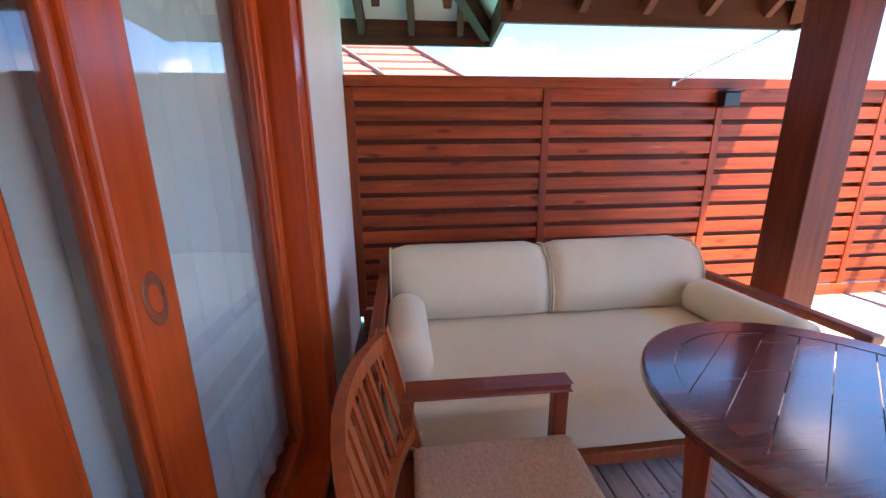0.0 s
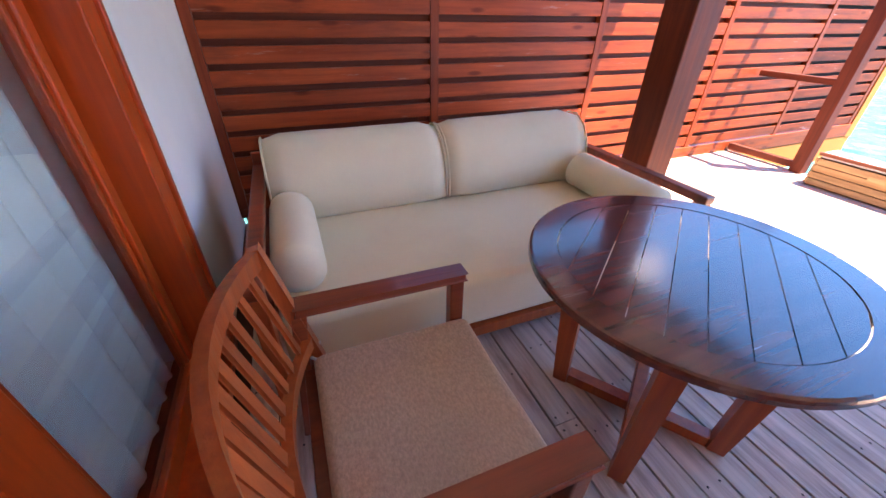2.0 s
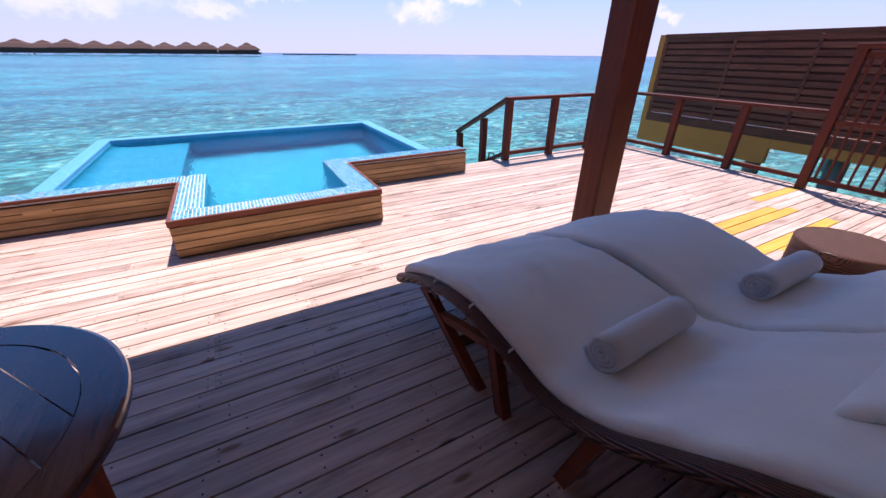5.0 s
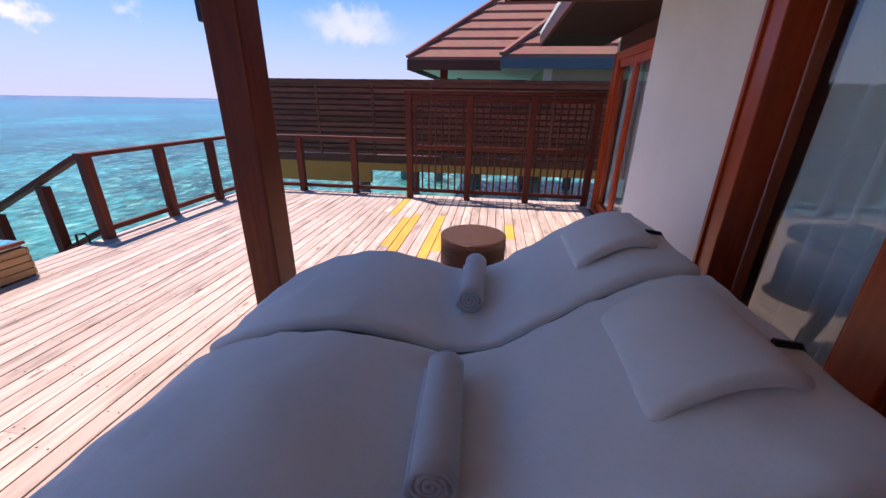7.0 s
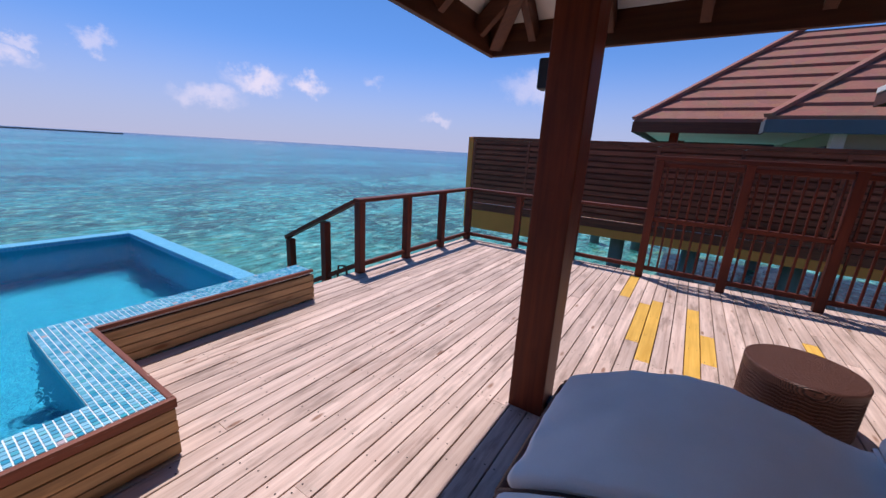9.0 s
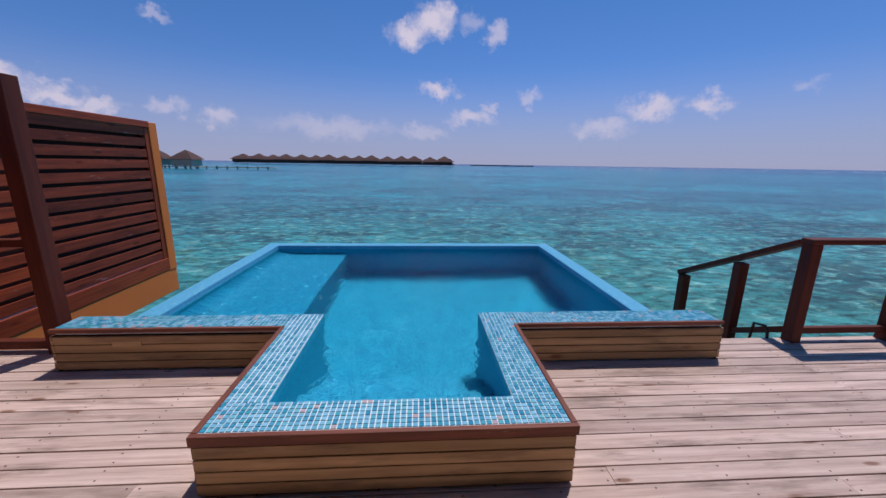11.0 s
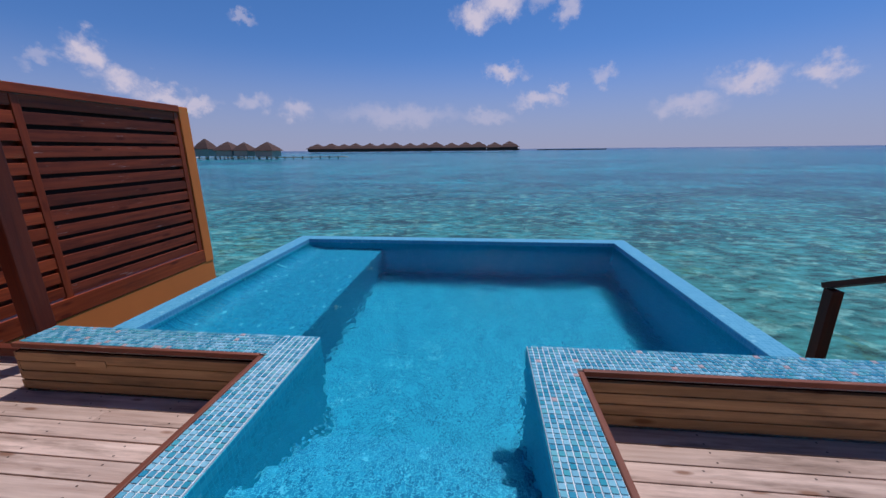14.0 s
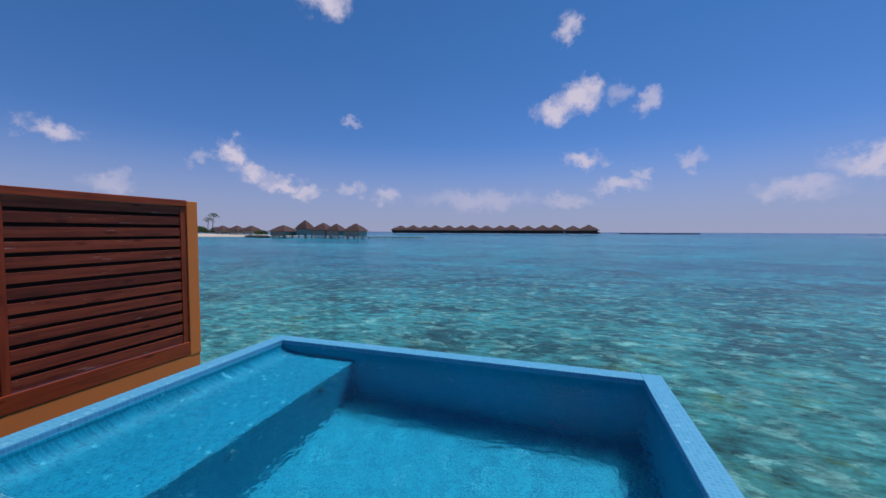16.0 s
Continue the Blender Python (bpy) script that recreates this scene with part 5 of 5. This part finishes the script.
for x in (-3.2, 0.0, 3.2, 6.2):
    for y in (-3.6, -0.5):
        part("stilt", tube([(x, y, SEA_Z - 0.6), (x, y, -0.21)], 0.18, 14), CONCRETE, under, smooth=True)
for x in (-1.8, 1.9):
    part("stilt", tube([(x, 3.6, SEA_Z - 0.6), (x, 3.6, -1.21)], 0.2, 14), CONCRETE, under, smooth=True)


# ---- far shore ----
# pavilions and bungalows are seen a long way over the water
def bungalow(x, y, w, h, seed, kind_label, group, stilt=2.0):
    rnd = random.Random(seed)
    b = thing("water_bungalow", (x, y, SEA_Z), kind_label, "bungalow", group)
    zb = SEA_Z + stilt
    wide = w * (0.36 if group == "beach huts" else 0.43)
    part("body", bx(x - wide, x + wide, y - wide, y + wide, zb, zb + h * 0.42), THATCH if group == "far water bungalows" else PAVILION, b)
    rings = []
    outline = ((1.0, 0.34), (0.97, 0.40), (0.62, 0.72), (0.34, 0.84), (0.30, 0.90), (0.04, 1.06))
    if group == "beach pavilions":
        outline = ((1.0, 0.42), (0.97, 0.46), (0.5, 0.80), (0.05, 1.06))
    for f, z in outline:
        rings.append([(x + w * 0.52 * f * c, y + w * 0.52 * f * s, zb + h * z) for c, s in ((1, 1), (-1, 1), (-1, -1), (1, -1))])
    part("roof", loft(rings), THATCH, b)
    for sx in (-0.3, 0.3):
        for sy in (-0.3, 0.3):
            part("stilt", bx(x + sx * w - 0.2, x + sx * w + 0.2, y + sy * w - 0.2, y + sy * w + 0.2, SEA_Z - 0.5, zb), CONCRETE, b)


for i in range(15):
    f = i / 14
    bungalow(-182 + 208 * f + (0.8 if i % 3 else -0.8), 412 - 12 * f, 18.6, 7.9 + 0.5 * math.sin(i * 2.3), i, "dark thatched bungalow on stilts far over the lagoon", "far water bungalows", 1.7)
part_of = thing("far_jetty", (-80, 418, SEA_Z), "low dark timber jetty joining the far bungalows", "jetty")
part("deck", bx(-195, 38, 417, 420, SEA_Z + 1.2, SEA_Z + 1.9), THATCH, part_of)
part("outlook", bx(27, 37, 396, 402, SEA_Z + 1.6, SEA_Z + 3.0), THATCH, part_of)
for x, y, w, h, s in ((-128, 150, 9.6, 4.8, 1.0), (-118.5, 154, 7.0, 6.8, 1.3), (-106, 151, 8.4, 5.6, 1.2), (-97.5, 149, 7.0, 5.2, 1.2), (-86.8, 148, 8.2, 5.4, 1.0)):
    bungalow(x, y, w, h, int(-x), "thatched pavilion on stilts beside the beach", "beach pavilions", s)
pier = thing("pavilion_pier", (-110, 143, SEA_Z), "long pale timber pier in front of the pavilions", "pier")
part("deck", bx(-140, -52, 141.5, 144, SEA_Z + 0.6, SEA_Z + 0.85), CLAD, pier)
for i in range(24):
    part("post", bx(-138 + i * 3.6, -137.6 + i * 3.6, 141.6, 141.9, SEA_Z - 0.5, SEA_Z + 1.15), CONCRETE, pier)
bm = bmesh.new()
rows = []
for f, z in ((1.0, -0.4), (0.9, 0.25), (0.6, 0.9), (0.2, 1.4)):
    rows.append([(-228 + 84 * f * math.cos(a) * (1 + 0.08 * math.sin(3 * a)), 180 + 34 * f * math.sin(a), SEA_Z + z) for a in (2 * math.pi * j / 40 for j in range(40))])
island = setting("ground", loft(rows, bm), SAND, True, "pale sand beach of a low island", "beach")
rocks = thing("shore_rocks", (-146, 150, SEA_Z), "dark boulders at the end of the beach", "rocks")
rnd = random.Random(11)
for i in range(9):
    bm = bmesh.new()
    bmesh.ops.create_icosphere(bm, subdivisions=2, radius=1.0)
    c = Vector((-149 + 1.5 * i, 149 + rnd.uniform(-1, 1), SEA_Z + 0.3))
    for v in bm.verts:
        v.co = c + Vector((v.co.x * 1.5, v.co.y * 1.1, v.co.z * 0.8)) * (1 + 0.35 * noise.noise(v.co * 1.7 + c))
    part("boulder", bm, ROCK, rocks)


def leafy(name, cx, cy, z0, w, h, seed, label):
    rnd = random.Random(seed)
    t = thing(name, (cx, cy, z0), label, "shrub", "island greenery")
    part("trunk", tube([(cx, cy, z0 - 0.3), (cx + 0.2, cy, z0 + h * 0.5)], [0.3, 0.15], 7), BARK, t)
    bm = bmesh.new()
    for i in range(260):
        a, e, q = rnd.uniform(0, 6.283), rnd.uniform(-0.2, 1.0), rnd.uniform(0.55, 1.0)
        p = Vector((cx + w / 2 * q * math.cos(a) * math.sqrt(max(0, 1 - e * e)), cy + w / 2 * q * math.sin(a) * math.sqrt(max(0, 1 - e * e)), z0 + h * 0.35 + h * 0.65 * e * q))
        u = Vector((rnd.uniform(-1, 1), rnd.uniform(-1, 1), rnd.uniform(-1, 1))).normalized() * rnd.uniform(0.5, 0.95)
        s = u.orthogonal().normalized() * rnd.uniform(0.25, 0.5)
        bm.faces.new([bm.verts.new(p - u), bm.verts.new(p + s), bm.verts.new(p + u), bm.verts.new(p - s)])
    part("crown", bm, LEAF, t)


for i, (x, w, h) in enumerate(((-234, 13, 6.5), (-224, 14, 5.5), (-216, 10, 5), (-206, 9, 4.6), (-168, 7, 2.6), (-160, 6, 2.2))):
    leafy("shrub", x, 178 + (i % 2) * 3, SEA_Z + 0.9, w, h, i, "dense green shore shrub behind the beach")


for x in (-199.8, -188.6, -177.7):
    bungalow(x, 180, 8.6, 4.6, int(-x), "small thatched hut standing on the beach", "beach huts", 1.6)


def palm(cx, cy, z0, h, seed):
    rnd = random.Random(seed)
    t = thing("palm_tree", (cx, cy, z0), "tall coconut palm with drooping fronds", "palm")
    top = Vector((cx + 0.9, cy, z0 + h))
    part("trunk", tube([(cx, cy, z0 - 0.3), (cx + 0.2, cy, z0 + h * 0.4), (cx + 0.5, cy, z0 + h * 0.75), top], [0.34, 0.26, 0.22, 0.18], 9), BARK, t)
    for i in range(18):
        a = 2 * math.pi * i / 18 + rnd.uniform(-0.1, 0.1)
        lift, long = rnd.uniform(-0.2, 1.0), rnd.uniform(3.0, 4.0)
        out = Vector((math.cos(a), math.sin(a), 0))
        side = Vector((-out.y, out.x, 0))
        bm = bmesh.new()
        mids = [top + out * long * f + Vector((0, 0, long * (lift * f - (0.55 + 0.5 * lift) * f * f * 1.3))) for f in (0, 0.2, 0.4, 0.6, 0.8, 1.0)]
        for m, (p, q) in enumerate(zip(mids, mids[1:])):
            for s in (-1, 1):
                for f in (0.1, 0.55):
                    r = p.lerp(q, f)
                    tip = r + side * s * (0.75 - 0.09 * m) + (q - p) * 0.5 + Vector((0, 0, -0.35))
                    bm.faces.new([bm.verts.new(r), bm.verts.new(p.lerp(q, f + 0.4)), bm.verts.new(tip)])
        part("frond", bm, LEAF, t)


palm(-215, 186, SEA_Z + 1.0, 13.0, 2)
palm(-224, 190, SEA_Z + 1.0, 10.5, 5)
reef = thing("breakwater", (130, 640, SEA_Z), "long low dark breakwater near the horizon", "breakwater")
part("wall", bx(88, 196, 639, 644, SEA_Z - 0.5, SEA_Z + 1.5), ROCK, reef)

# ---- mosaic tiles on the pool's rim ----
TP, TS = 0.03, 0.0240
tile_me = mesh_of("mosaic_tile", bx(-TS / 2, TS / 2, -TS / 2, TS / 2, 0.0, 0.005, 0.0), TILE)
front, rest = [], []
for x0, x1, y0, y1 in ((NX0, NX1, 0.0, NF), (NX0, NIN0, NF, IY), (NIN1, NX1, NF, IY), (W0, NX0, WY, IY), (NX1, W1, WY, IY)):
    nx, ny = int((x1 - x0) / TP + 0.3), int((y1 - y0) / TP + 0.3)
    for i in range(nx):
        for j in range(ny):
            p = (x0 + (x1 - x0) * (i + 0.5) / nx, y0 + (y1 - y0) * (j + 0.5) / ny)
            (front if y0 == 0.0 and j < 5 and len(front) < 300 else rest).append(p)
for x, y in front:
    piece("mosaic_tile", tile_me, pool, (x, y, TZ + random.uniform(-0.0006, 0.0006)), random.uniform(-0.02, 0.02))
verts, faces = [], []
for x, y in rest:
    a, n, z = TS / 2, len(verts), TZ + random.uniform(-0.0006, 0.0006)
    verts += [(x + sx * a, y + sy * a, z + h) for h in (0.0, 0.005) for sx, sy in ((-1, -1), (1, -1), (1, 1), (-1, 1))]
    faces += [(n + 4, n + 5, n + 6, n + 7)] + [(n + i, n + (i + 1) % 4, n + 4 + (i + 1) % 4, n + 4 + i) for i in range(4)]
me = bpy.data.meshes.new("mosaic_tiles")
me.from_pydata(verts, [], faces)
me.materials.append(TILE)
many = tagged(new("mosaic_tiles", me), "pale and deep blue glazed mosaic tiles", "", "", "stuff")
many.parent = pool
many.matrix_parent_inverse = Matrix.Translation(-pool.location)

# ---- deck planks ----
ROW, GAP = 0.1205, 0.0085
planks = {}


def plank_mesh(length, material, key):
    if (length, key) not in planks:
        bm = bx(-length / 2, length / 2, -(ROW - GAP) / 2, (ROW - GAP) / 2, -0.03, 0.0, 0.003)
        for f in bm.faces:
            f.material_index = 0
        x = -length / 2 + 0.03
        while x < length / 2:
            for y in (-0.032, 0.031):
                ring = [bm.verts.new((x + 0.0055 * math.cos(a), y + 0.0055 * math.sin(a), 0.0012)) for a in (math.pi * i / 3 for i in range(6))]
                bm.faces.new(ring).material_index = 1
            x += (length - 0.06) / max(1, round((length - 0.06) / 0.52)) - 1e-4
        planks[(length, key)] = mesh_of("plank", bm, material, NAIL)
    return planks[(length, key)]


rnd = random.Random(5)
y = EDGE - ROW / 2
LENGTHS = (1.8, 2.4, 3.0, 3.6, 4.2)
NEW = ((-1.56, 5.20, 6.25), (-1.80, 3.95, 5.10), (-1.92, 3.60, 5.30), (-2.28, 3.55, 5.28), (-2.40, 3.9, 4.55), (-3.18, 4.45, 5.05))
while y > WALL - 0.3:
    lo, hi = y - ROW / 2, y + ROW / 2
    if lo > WY - 0.03:
        spans = [(FENCE + 0.004, W0 - 0.03), (W1 + 0.03, EAST + 0.05)]
    elif lo > -0.032:
        spans = [(FENCE + 0.004, NX0 - 0.03), (NX1 + 0.03, EAST + 0.05)]
    else:
        spans = [(FENCE + 0.004, EAST + 0.05)] if lo > WALL else [(3.83, EAST + 0.05)]
    for a, b in spans:
        cuts = [a, b]
        for ny, n0, n1 in NEW:
            if abs(ny - y) < ROW / 2 and a < n0 and b > n1:
                cuts = [a, n0, n1, b]
        for s, (p, q) in enumerate(zip(cuts, cuts[1:])):
            fresh = len(cuts) == 4 and s == 1
            x = p
            while x < q - 0.01:
                length = rnd.choice(LENGTHS)
                if fresh or q - x - length < 0.7:
                    length = round(q - x, 3)
                piece("plank", plank_mesh(length, YELLOW if fresh else DECK, fresh), floor, (x + length / 2, y, rnd.uniform(-0.0015, 0.0015)))
                x += length
    y -= ROW
